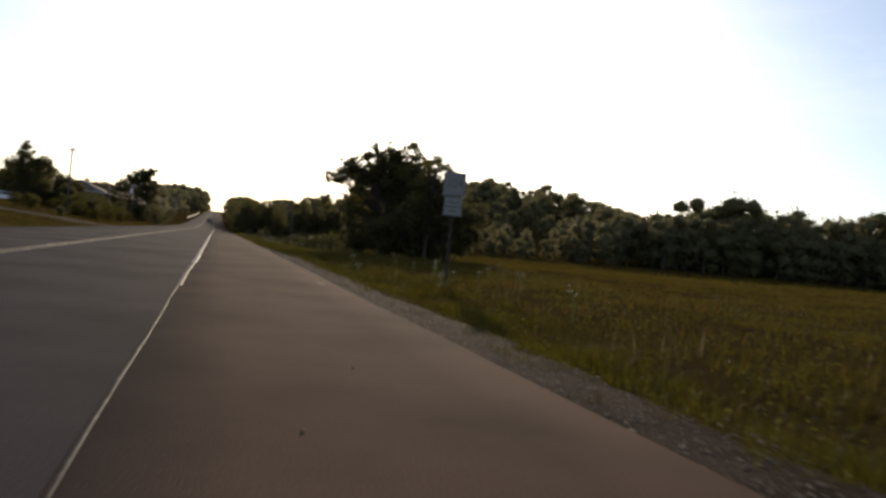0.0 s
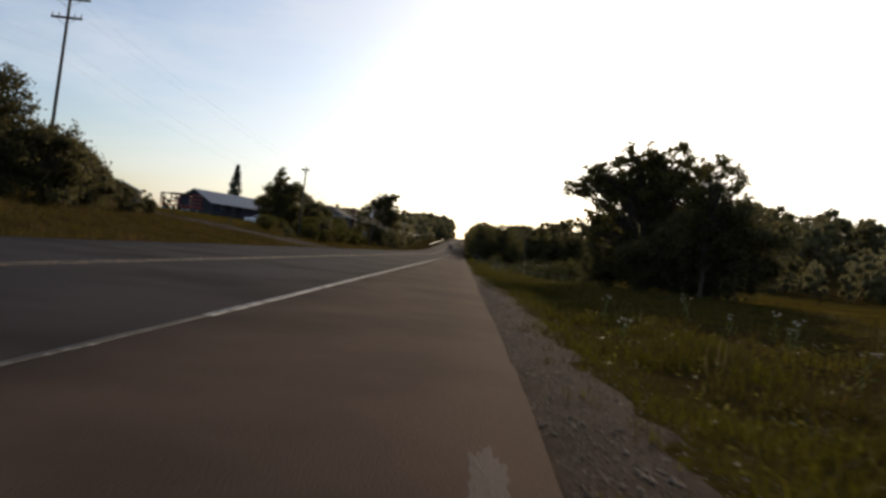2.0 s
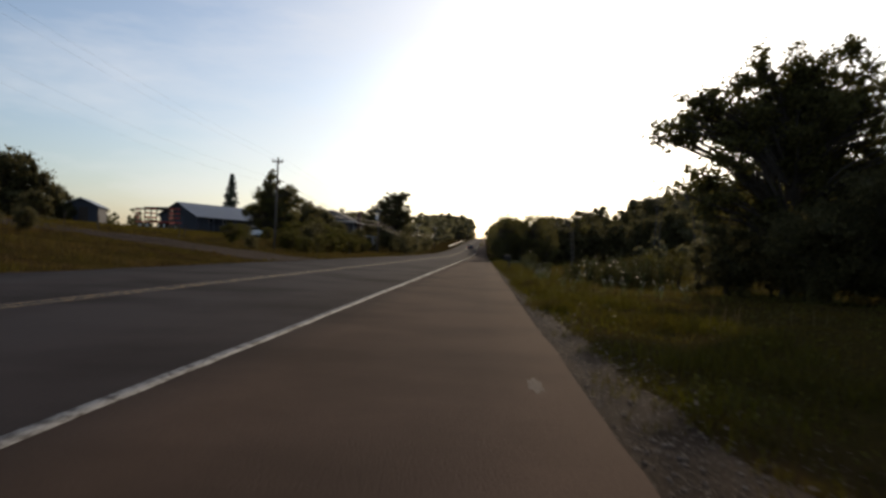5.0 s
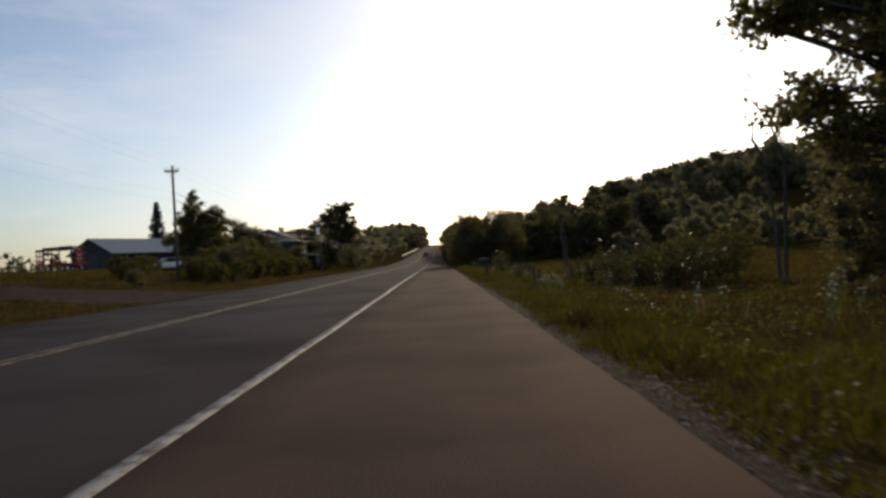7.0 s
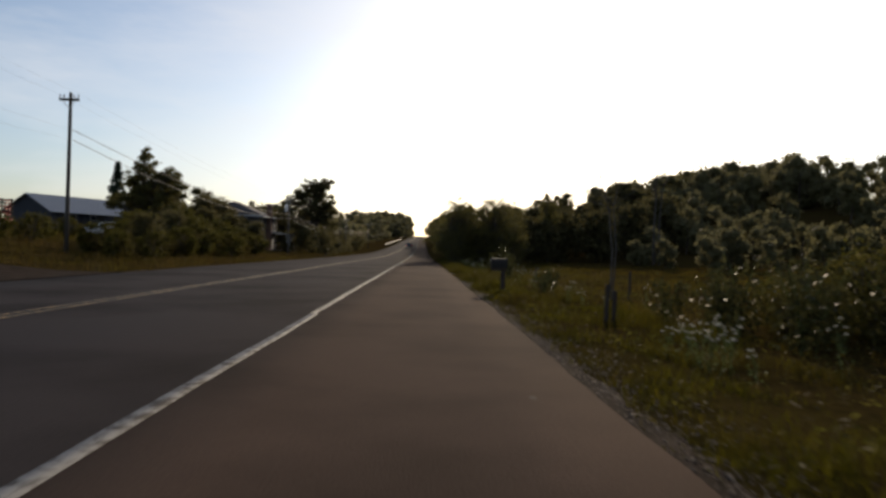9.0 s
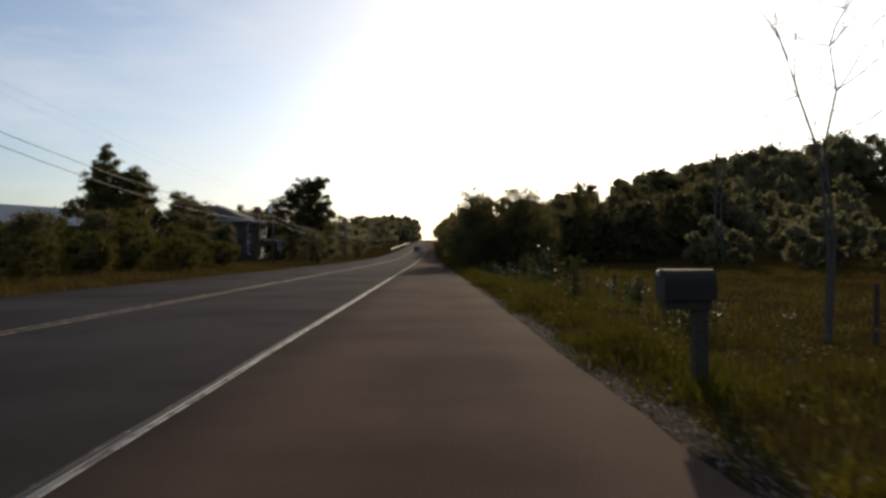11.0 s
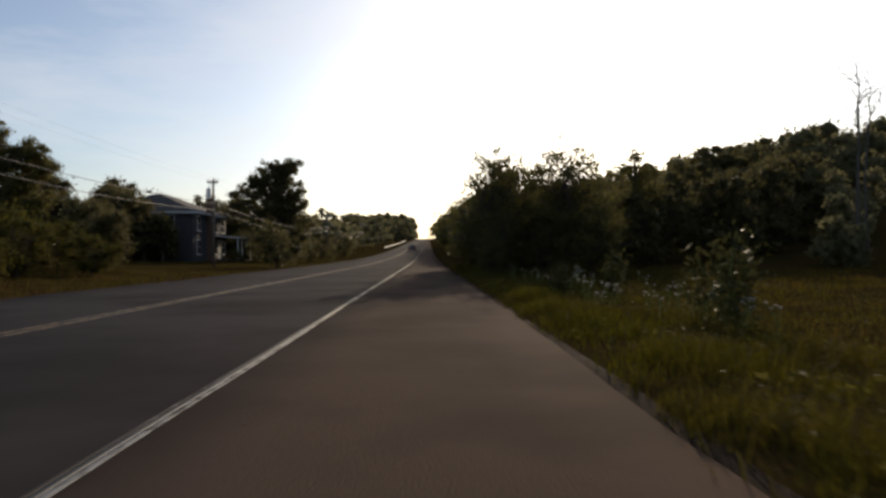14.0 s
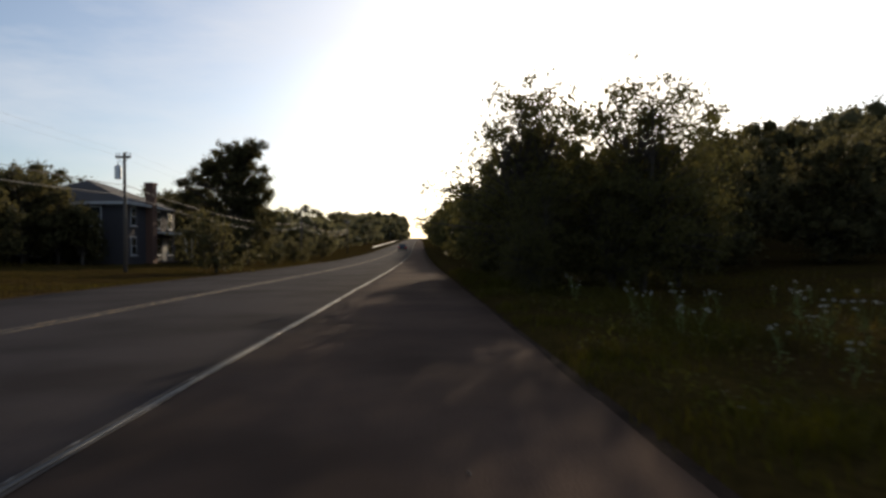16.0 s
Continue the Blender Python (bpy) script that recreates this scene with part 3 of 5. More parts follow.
dead_tree(11.5, 56.4, [([(0, 0, -0.2), (0.08, 0, 1.5), (0.18, 0, 3.5), (-0.1, 0.1, 4.45), (-0.42, 0.1, 5.0)], 0.07),
                        ([(-0.05, 0.2, -0.2), (-0.1, 0.2, 1.7), (-0.34, 0.2, 3.6), (-0.62, 0.2, 4.1), (-0.5, 0.3, 4.6)], 0.06)], 3)
dead_tree(7.6, 69.9, [([(0, 0, -0.2), (0.05, 0, 1.5), (-0.1, 0, 2.9), (-0.35, 0.1, 3.8), (-0.5, 0.1, 4.3)], 0.04),
                       ([(0.1, 0.1, -0.2), (0.2, 0.1, 1.6), (0.1, 0.2, 3.0), (0.3, 0.2, 3.9), (0.2, 0.2, 4.6)], 0.035)], 6)
dead_tree(22.4, 110.0, [([(0, 0, -0.2), (0.05, 0, 4.0), (0.15, 0, 6.4), (0.1, 0, 7.6), (0.2, 0, 8.6)], 0.10),
                         ([(0.7, 0.3, -0.2), (0.6, 0.3, 4.0), (0.75, 0.3, 6.2), (0.9, 0.3, 7.2), (0.85, 0.3, 7.9)], 0.08)], 4)
tree("slender_tree", 14.4, 118.8, 7.2, [(0, 0, 6.7, 0.5), (-0.5, 0.2, 6.1, 0.5), (0.5, 0, 5.7, 0.6), (-0.2, 0, 5.0, 0.7), (0.6, 0.3, 4.4, 0.8), (-0.6, 0, 3.9, 0.8)], 240, 0.10, "slender leafy tree rising above the scrub", trunk_r=0.08, seed=23)

# the clump of small trees close to the shoulder, and the scrub that follows it up the road
CLUMP = [(4.65, 108.0, 5.85), (7.8, 108.2, 6.2), (9.5, 110.2, 4.6), (4.6, 106.4, 2.9), (6.6, 107.0, 3.4), (4.2, 105.6, 1.8)]
thicket("verge_tree", CLUMP, "small leafy tree in the clump beside the shoulder", "tree", "roadside clump", LEAF,
        [(5.2, 1.3, 165, 0.064), (5.6, 1.35, 165, 0.064), (4.8, 1.4, 150, 0.062)], 60, core=0.0, loose=True, tight=0.15)
thicket("roadside_tree", [(5.9, 113.4, 5.6), (7.9, 114.4, 4.8), (4.8, 117.2, 4.2), (7.4, 124, 4.4), (8.0, 131, 5.0), (7.2, 139, 5.4), (8.0, 147, 6.0), (7.2, 156, 6.2), (8.2, 166, 6.8), (7.4, 178, 7.2), (8.0, 191, 7.6), (7.4, 206, 8.0), (7.5, 222, 8.0), (7.0, 240, 8.5), (8.0, 262, 9), (8, 288, 9.5), (8.5, 325, 10.5), (9, 372, 11), (10, 440, 12), (12, 560, 13)],
        "leafy roadside tree climbing with the road", "tree", "trees along the road", LEAF, [(6.0, 2.2, 50, 0.15), (6.0, 2.5, 50, 0.15), (5.6, 2.3, 50, 0.145)], 80)
thicket("scrub_tree", [(13, 118, 4.8), (16, 123, 5.3), (19.5, 119, 5.4), (11.5, 128, 5.6), (15, 133, 6.2), (20, 130, 6.0), (24, 124, 6.2), (12, 141, 6.4), (18, 143, 6.8), (25, 137, 7.0), (14, 152, 7.2), (22, 154, 8.2), (30, 130, 7.2), (31, 146, 8.8)],
        "leafy scrub tree at the field's far corner", "tree", "scrub at the field corner", LEAF_DARK, [(6.4, 2.4, 52, 0.155), (6.8, 2.5, 52, 0.155)], 100)

# shrubs in the meadow near the verge
thicket("meadow_shrub", [(9.7, 60.4, 1.6), (8.2, 60.2, 1.0), (10.6, 61.4, 1.8), (9.0, 59.0, 1.0), (8.9, 61.6, 1.2), (11.7, 60.2, 1.8)], "leafy dark meadow shrub", "shrub", "meadow shrubs", LEAF_SCRUB, [(1.7, 0.95, 620, 0.055), (1.8, 0.9, 620, 0.05)], 120, core=0.0, slips=False)


def sapling(x, y, h, seed, wide=0.42):
    """A broad-leaved weed plant: some stems set with large pale-edged leaves."""
    r = np.random.default_rng(seed)
    lines, at = [], []
    for k in range(9):
        a, s = r.uniform(0, 6.28), r.uniform(0.1, wide) * h
        end = np.array([s * math.cos(a), s * math.sin(a), h * r.uniform(0.6, 1.0)])
        lines.append([(0, 0, -0.05, 0.012), (*(end * [0.35, 0.35, 0.55]), 0.009), (*end, 0.004)])
        for j in range(40):
            q = r.uniform(0.08, 1.02)
            at.append(end * [0.6 + 0.4 * q, 0.6 + 0.4 * q, q] + r.normal(size=3) * 0.08 * h)
    ob = thing("milkweed_plant", x, y, float(ground_z(x, y)), "tall weed plant with broad shiny leaves", "plant", "tall weeds")
    tv, tf = tubes(lines, 5)
    grid_mesh("stalk", tv, tf, STEM, ob, smooth=True)
    lv, lf = leaf_cards(r, np.array(at), 0.062 * h ** 0.5, 0.42)
    grid_mesh("foliage", lv, lf, WEED_LEAF, ob)


WEEDS = [(7.0, 57.6, 1.29, 0.4), (7.8, 58.6, 1.46, 0.4), (8.8, 58.0, 1.38, 0.4), (6.6, 59.4, 1.12, 0.42), (7.4, 60.4, 1.46, 0.38), (8.6, 60.2, 1.63, 0.38), (9.8, 59.6, 1.63, 0.4), (9.2, 57.0, 1.38, 0.42), (10.4, 58.2, 1.63, 0.4), (7.9, 62.0, 1.2, 0.4), (6.4, 61.4, 0.86, 0.5), (9.6, 62.2, 1.55, 0.4)]
for k, (x, y, h, wide) in enumerate(WEEDS + [(5.3, 77.2, 1.15, 0.42), (6.9, 77.6, 0.75, 0.4), (6.1, 87.3, 1.65, 0.32), (6.5, 87.9, 1.35, 0.36), (5.5, 69.7, 0.65, 0.7), (6.4, 73.2, 0.75, 0.4), (4.6, 93.0, 0.8, 0.4), (6.3, 94.6, 1.2, 0.3)]):
    sapling(x, y, h, 200 + k, wide)


# ------------------------------------------------------------ the woods on the hill
def woods(name, trees, leaf, per, label, seed, mat, fine=False):
    """Many trees too far to count, in one mesh of leaves and one of trunks."""
    r = np.random.default_rng(seed)
    at, size, lines, balls = [], [], [], []
    for x, y, h in trees:
        z = float(ground_z(x, y))
        far = math.hypot(x, y - 60)
        n = int(np.clip(0.95 * h, 5, 11)) if fine else 5
        w = h * r.uniform(0.30, 0.40)
        for i in range(n):
            k = (i + 0.5) / n
            a, q = i * 2.4 + r.uniform(-0.6, 0.6), w * math.sin(math.pi * (0.28 + 0.52 * k)) * r.uniform(0.35, 0.85)
            c, rr = np.array([x + q * math.cos(a), y + q * math.sin(a), z + h * (0.10 + 0.76 * k)]), w * r.uniform(0.40, 0.62)
            balls.append((*c, rr * 0.64))
            d = r.normal(size=(per, 3))
            d /= np.linalg.norm(d, axis=1)[:, None]
            at.append(c + d * rr * r.uniform(0.6, 1.12, (per, 1)) * [1, 1, 0.85])
            size.append(np.full(per, leaf * (0.75 + far / 220)))
        lines.append([(x, y, z - 0.2, 0.022 * h), (x + r.normal() * 0.2, y, z + h * 0.4, 0.016 * h), (x, y + r.normal() * 0.2, z + h * 0.8, 0.006 * h)])
    ob = tagged(new(name), label, "woods", kind="stuff")
    lv, lf = joined(leaf_slips(r, np.concatenate(at), np.concatenate(size), 0.6), leaf_masses(r, balls))
    grid_mesh("canopy", lv, lf, mat, ob, smooth=True)
    tv, tf = tubes(lines, 4)
    grid_mesh("timber", tv, tf, BARK, ob)


rw = np.random.default_rng(77)
EDGE_WOODS = [(20, 112), (24, 101), (34, 93), (50, 88), (72, 84), (98, 78), (130, 66), (170, 48), (230, 20), (300, -20)]
hill = []
for (xa, ya), (xb, yb) in zip(EDGE_WOODS[:-1], EDGE_WOODS[1:]):
    L = math.hypot(xb - xa, yb - ya)
    nx_, ny_ = -(yb - ya) / L, (xb - xa) / L
    for row, gap in ((0, 2.8), (4, 3.4), (9, 4.5), (16, 6)):
        for k in range(max(1, int(L / gap))):
            q = (k + rw.uniform(0, 1)) / max(1, int(L / gap))
            o = row + rw.uniform(-1.8, 1.8)
            far = 1 + 1.0 * smooth(xa + (xb - xa) * q, 36, 80)
            hill.append((xa + (xb - xa) * q + nx_ * o, ya + (yb - ya) * q + ny_ * o, rw.uniform(7.0, 8.2) * float(far) * (0.7 if row == 0 else 1) * float(0.48 + 0.44 * smooth(xa, 32, 90))))
for k in range(150):
    q = rw.uniform(0, 1)
    hill.append((58 + 46 * q + rw.uniform(-2, 8), 85 - 7 * q + rw.uniform(-2, 14), rw.uniform(4, 8)))
for k in range(230):
    a = rw.uniform(30, 125)
    b = rw.uniform(112, 215)
    if a > 26 + 0.12 * (b - 112):
        hill.append((a, b, rw.uniform(8.2, 9.7) * float(0.48 + 0.52 * smooth(b, 115, 180))))
hill = [(x, y, h * float(np.interp(x, [45, 55, 70, 80, 92, 112], [1, 1.17, 1.17, 0.95, 0.9, 1])) if y < 106 else h) for x, y, h in hill]
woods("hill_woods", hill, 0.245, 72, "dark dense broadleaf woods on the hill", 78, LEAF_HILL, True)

# trees far up the left of the road, and a low line on the horizon
rows = []
for k in range(150):
    y = 165 + 450 * (k / 150) ** 1.25
    rows.append((-15 - rw.uniform(0, 14) - 0.01 * (y - 165), y + rw.uniform(-3, 3), float(np.interp(y, [165, 185, 205, 280, 330, 450, 620], [7.6, 7.4, 6.6, 7.2, 11.5, 13, 16])) * rw.uniform(0.82, 1.15)))
for k in range(26):
    rows.append((-9.5 - rw.uniform(0, 9), 500 + rw.uniform(0, 130), rw.uniform(12, 15)))
for k in range(60):
    rows.append((rw.uniform(14, 60), rw.uniform(215, 520), rw.uniform(7, 10)))
for k in range(34):
    rows.append((-10 - 34 * (k / 34) + rw.uniform(-2, 2), 560 + rw.uniform(-25, 60), rw.uniform(17, 21.5)))
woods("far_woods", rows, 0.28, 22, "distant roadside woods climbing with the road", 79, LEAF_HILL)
rows = [(-60 - rw.uniform(0, 300), 200 + rw.uniform(-40, 120), rw.uniform(3, 5)) for k in range(130)]
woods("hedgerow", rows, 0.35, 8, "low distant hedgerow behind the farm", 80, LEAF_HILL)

# ------------------------------------------------------------ far side of the road: trees and scrub
tree("maple_tree", -20.5, 40.5, 6.4, round_clumps(R0, 17, 0.8, 5.5, 2.4, 0.75, 1.1), 170, 0.12, "full dark leafy tree on the grassy bank", trunk_r=0.16, seed=31, mat=LEAF_DARK)
tree("maple_tree", -25.0, 42.0, 7.0, round_clumps(R0, 17, 0.9, 6.0, 2.7, 0.85, 1.2), 160, 0.12, "full dark leafy tree on the grassy bank", trunk_r=0.18, seed=32, mat=LEAF_DARK)
thicket("bank_shrub", [(-18.6, 43.0, 4.1), (-19.0, 46.5, 3.3), (-20.5, 50.0, 2.8), (-19.8, 54.0, 1.7), (-20.2, 58.0, 1.2), (-22.5, 45, 4.4), (-24, 44, 3.8), (-28, 42, 4.5), (-21, 49, 1.6), (-33, 46, 4), (-24, 52, 2.6), (-29, 50, 4.6)],
        "leafy shrub on the grassy bank", "shrub", "bank shrubs", LEAF_DARK, [(3.2, 1.5, 190, 0.10), (3.0, 1.6, 190, 0.10)], 140)
thicket("field_tree", [(-53.0, 103.0, 8.2), (-57.0, 104.0, 8.6), (-50.6, 104.0, 6.0), (-49.2, 106.5, 4.2), (-47.6, 105.0, 2.6), (-61.0, 103.0, 8.0), (-30, 66, 4.0), (-34, 70, 3.8), (-38, 76, 3.2), (-33, 78, 2.4), (-42, 72, 4.2), (-38, 84, 2.2)], "dark leafy tree at the edge of the farm field", "tree", "field trees", LEAF_DARK, [(5.4, 2.2, 40, 0.17), (5.8, 2.3, 40, 0.17)], 150)
tree("poplar_tree", -30.4, 128.0, 11.0,
     [(0.22, 0, 9.51, 0.8), (-0.33, 0.2, 8.56, 1.03), (0.77, 0, 7.7, 1.15), (-0.99, 0, 7.27, 1.15), (2.09, 0.3, 7.49, 0.92), (3.19, 0, 7.06, 1.03), (3.85, 0.2, 6.09, 1.03), (1.54, 0, 5.99, 1.38), (-1.43, 0.2, 5.66, 1.38), (0.22, 0, 4.92, 1.61), (2.86, 0, 4.81, 1.38), (-2.2, 0, 4.06, 1.38), (1.32, 0, 3.42, 1.61), (-0.88, 0, 2.57, 1.61), (3.52, 0, 3.42, 1.38)],
     260, 0.13, "tall ragged tree with a lobed crown behind the scrub", trunk_r=0.2, seed=33, loose=True)
tree("lobed_tree", -14.8, 151.5, 11.6,
     [(1.9, 0, 10.2, 0.98), (2.3, 0, 6.4, 1.4), (2.6, 0, 4.6, 1.5), (-2.7, 0, 8.2, 1.2), (0.6, 0, 7.0, 1.6), (0.7, 0, 10.0, 1.17), (-0.62, 0.3, 9.79, 1.3), (-1.88, 0, 9.02, 1.17), (1.88, 0.2, 9.13, 1.17), (0.38, 0, 8.36, 1.56), (-2.0, 0, 7.26, 1.43), (1.5, 0, 7.37, 1.43), (-3.5, 0, 6.38, 1.43), (-4.75, 0.5, 5.39, 1.3), (0.0, 0, 5.94, 1.69), (1.75, 0, 5.5, 1.43), (-2.75, 0, 4.4, 1.69), (1.12, 0, 3.52, 1.82), (-0.75, 0, 2.42, 1.95), (1.88, 0, 1.76, 1.56), (-1.75, 0, 1.54, 1.56)],
     240, 0.14, "large dark tree with an uneven forked top beside the lawn", trunk_r=0.24, seed=34, mat=LEAF_DARK, loose=True)
R1 = np.random.default_rng(9)
for k, (x, y, h, w) in enumerate([(-26.5, 140.0, 7.2, 2.4), (-31.0, 137.0, 6.4, 2.4), (-24.0, 131.5, 5.0, 1.9), (-35.0, 142.0, 6.6, 2.6), (-20.5, 159.0, 7.0, 2.4), (-25.5, 163.0, 7.6, 2.6), (-18.0, 166, 7.2, 2.3), (-25.0, 137.0, 6.8, 2.5), (-28.9, 133.0, 8.6, 2.2), (-33.5, 136.5, 7.4, 2.6), (-23.4, 138.4, 5.7, 1.5), (-26.6, 138.2, 6.4, 2.0), (-21.9, 138.8, 4.4, 1.0), (-30.9, 152.4, 8.4, 2.4), (-27.7, 153.0, 7.2, 2.0), (-22.8, 159.4, 6.8, 2.0), (-23.9, 140.2, 4.8, 1.2), (-26.0, 139.2, 5.6, 1.7), (-26.6, 273.4, 11.5, 4.2), (-31.5, 262.0, 9.6, 3.6), (-21.0, 286.0, 9.5, 3.6), (-19.5, 240.0, 7.6, 3.0), (-24.0, 222.0, 8.0, 3.2)]):
    tree("garden_tree", x, y, h, round_clumps(R1, 13, 1.2, h * 0.88, w, 0.24 * w + 0.3, 0.24 * w + 0.6), 95, 0.15, "round dark tree behind the house lawn", "tree", "garden trees", trunk_r=0.15, seed=300 + k, mat=LEAF_DARK, core=0.6, slips=True)
thicket("scrub_bush", [(-11.6, 78.5, 1.35), (-13.5, 80.5, 1.62), (-11.8, 83, 1.52), (-14.5, 85.5, 1.82), (-12.0, 87.5, 1.82), (-15.5, 90.5, 2.43), (-12.2, 91.8, 2.05), (-13.8, 95.5, 2.66), (-11.8, 97.2, 1.90), (-16.2, 99.0, 2.96), (-12.6, 101.0, 2.28), (-14.6, 104.0, 2.58), (-12.0, 105.0, 1.75), (-17.5, 94.5, 2.43), (-18, 106, 2.58), (-16, 110, 2.28), (-20, 101, 1.55), (-19.5, 86, 1.67), (-18, 80, 1.62), (-22, 92, 1.37), (-24, 108, 1.64), (-21, 113, 1.64), (-26, 116, 1.82), (-24, 99, 1.55)],
        "overgrown green scrub bush along the roadside", "bush", "roadside scrub", LEAF_SCRUB, [(3.0, 1.5, 260, 0.085), (3.3, 1.6, 260, 0.085), (2.6, 1.4, 260, 0.08)], 160, core=0.5)
thicket("straggly_tree", [(-13.2, 109.0, 3.0), (-16.8, 114.5, 3.8), (-14.6, 93.5, 2.9), (-13.0, 85.0, 2.3)],
        "thin straggly tree standing up out of the scrub", "tree", "straggly trees", LEAF_DARK, [(4.4, 1.1, 190, 0.085), (4.6, 1.2, 190, 0.085)], 170, core=0.35)
thicket("garden_bush", [(-9.5, 128.0, 3.3), (-10.2, 146.2, 1.5), (-12.9, 149.0, 3.8), (-14.6, 149.6, 4.2), (-17.5, 146.5, 1.3), (-17.4, 149.5, 1.2), (-22.2, 140.6, 2.6), (-24.6, 140.0, 3.8), (-27.2, 139.4, 5.2), (-13.5, 71.3, 1.0), (-11.0, 160, 2.2), (-12.5, 172, 3.0), (-11.5, 184, 3.2)],
        "small dark clipped bush on the lawn", "bush", "garden bushes", LEAF_DARK, [(1.8, 0.85, 420, 0.07), (2.0, 0.9, 420, 0.07)], 180)


def spruce(x, y, h, seed):
    r = np.random.default_rng(seed)
    lines, at, sz = [[(0, 0, -0.1, 0.16), (0, 0, h * 0.5, 0.09), (0, 0, h, 0.012)]], [], []
    for k in range(30):
        q = k / 29
        z = h * (0.08 + 0.9 * q)
        reach = (1 - q) ** 0.85 * 0.23 * h + 0.12
        for j in range(9):
            a = r.uniform(0, 6.28)
            e = reach * r.uniform(0.65, 1.1)
            end = np.array([e * math.cos(a), e * math.sin(a), z - 0.22 * e])
            lines.append([(0, 0, z, 0.02), (*(end * [0.55, 0.55, 1] + [0, 0, 0.04]), 0.012), (*end, 0.004)])
            m = 12
            s = r.uniform(0.2, 1.05, m)[:, None]
            at.append(np.array([0, 0, z]) + (end - [0, 0, z]) * s + r.normal(size=(m, 3)) * [0.12, 0.12, 0.07])
    ob = thing("spruce_tree", x, y, float(ground_z(x, y)), "slender dark spruce behind the barn", "tree")
    tv, tf = tubes(lines, 4)
    grid_mesh("trunk", tv, tf, BARK, ob)
    lv, lf = leaf_cards(r, np.concatenate(at), 0.028 * h, 0.4, 0.4)
    grid_mesh("crown", lv, lf, NEEDLE, ob)


spruce(-54.0, 175.7, 13.0, 41)

# ------------------------------------------------------------ utility poles and cables
def utility_pole(x, y, top, arms, transformer=False, lean=0.0):
    z0 = float(ground_z(x, y))
    ob = thing("utility_pole", x, y, z0, "weathered wooden utility pole with a crossarm" + (" and a grey transformer" if transformer else ""), "utility pole", "poles along the road")
    h = top - z0
    bm = bmesh.new()
    rod(bm, (0, 0, -0.2), (lean, 0, h), 0.10, 0.07, 12)
    part("post", bm, POLEWOOD, ob, smooth=True)
    for az, w in arms:
        bm = bmesh.new()
        box(bm, (lean, -0.13, h - az), (w, 0.09, 0.11), bevel=0.01)
        arm = part("crossarm", bm, POLEWOOD, ob)
        for s in (-0.46, -0.25, 0.25, 0.46):
            bm = bmesh.new()
            rod(bm, (lean + s * w, -0.13, h - az + 0.05), (lean + s * w, -0.13, h - az + 0.13), 0.018, 0.018, 6)
            rod(bm, (lean + s * w, -0.13, h - az + 0.12), (lean + s * w, -0.13, h - az + 0.22), 0.045, 0.03, 8)
            part("insulator", bm, PORCELAIN, arm)
        for s in (-1, 1):
            bm = bmesh.new()
            rod(bm, (lean + s * w * 0.32, -0.14, h - az - 0.04), (lean, -0.12, h - az - 0.42), 0.016, 0.016, 6)
            part("brace", bm, STEEL, ob)
    if transformer:
        bm = bmesh.new()
        rod(bm, (-0.30, -0.05, h - 1.35), (-0.30, -0.05, h - 0.72), 0.17, 0.17, 14)
        rod(bm, (-0.30, -0.05, h - 0.72), (-0.30, -0.05, h - 0.62), 0.17, 0.05, 14)
        t = part("transformer", bm, STEEL, ob, "grey steel transformer can")
        bm = bmesh.new()
        rod(bm, (-0.30, -0.05, h - 0.62), (-0.30, -0.05, h - 0.42), 0.03, 0.02, 8)
        part("bushing", bm, PORCELAIN, t)
    return ob


POLES = [(-19.0, 43.5, 11.4), (-14.6, 80.0, 7.7), (-13.25, 125.2, 6.25), (-11.6, 168.0, 6.2), (-11.8, 220.0, 7.4)]
utility_pole(*POLES[0], [(0.25, 2.2), (1.2, 1.6)], lean=0.25)
utility_pole(*POLES[1], [(0.35, 0.9)])
utility_pole(*POLES[2], [(0.25, 0.75)], True)
utility_pole(*POLES[3], [(0.3, 1.3)])
utility_pole(*POLES[4], [(0.3, 1.3)])


def cable(a, b, sag, r, label):
    k = np.linspace(0, 1, 17)[:, None]
    p = np.array(a) * (1 - k) + np.array(b) * k
    p[:, 2] -= sag * 4 * (k * (1 - k))[:, 0]
    tv, tf = tubes([np.concatenate([p, np.full((17, 1), r)], 1)], 5)
    tagged(grid_mesh("overhead_cable", tv, tf, CABLE, smooth=True), label, "cable", "cables between the poles")


SPANS = [((-24.0, -2.0, 12.0), POLES[0])] + list(zip(POLES[:-1], POLES[1:]))
for a, b in SPANS:
    far_span = b[1] < 100
    for dx, drop, sag, r, label in ((-0.5, 0.1, 0.5, 0.006, "thin power line strung between the poles"), (0.5, 0.1, 0.5, 0.006, "thin power line strung between the poles"),
                                    (0.14, 1.7, 0.75, 0.016, "thick sagging telephone cable between the poles"), (0.14, 2.15, 0.9, 0.016, "thick sagging telephone cable between the poles")):
        cable((a[0] + dx, a[1], a[2] - drop * (1 if a[2] < 9 else 1.5)), (b[0] + dx, b[1], b[2] - drop * (1 if b[2] < 9 else 1.5)), sag, 0.0026 if far_span or drop < 1 else r, label)


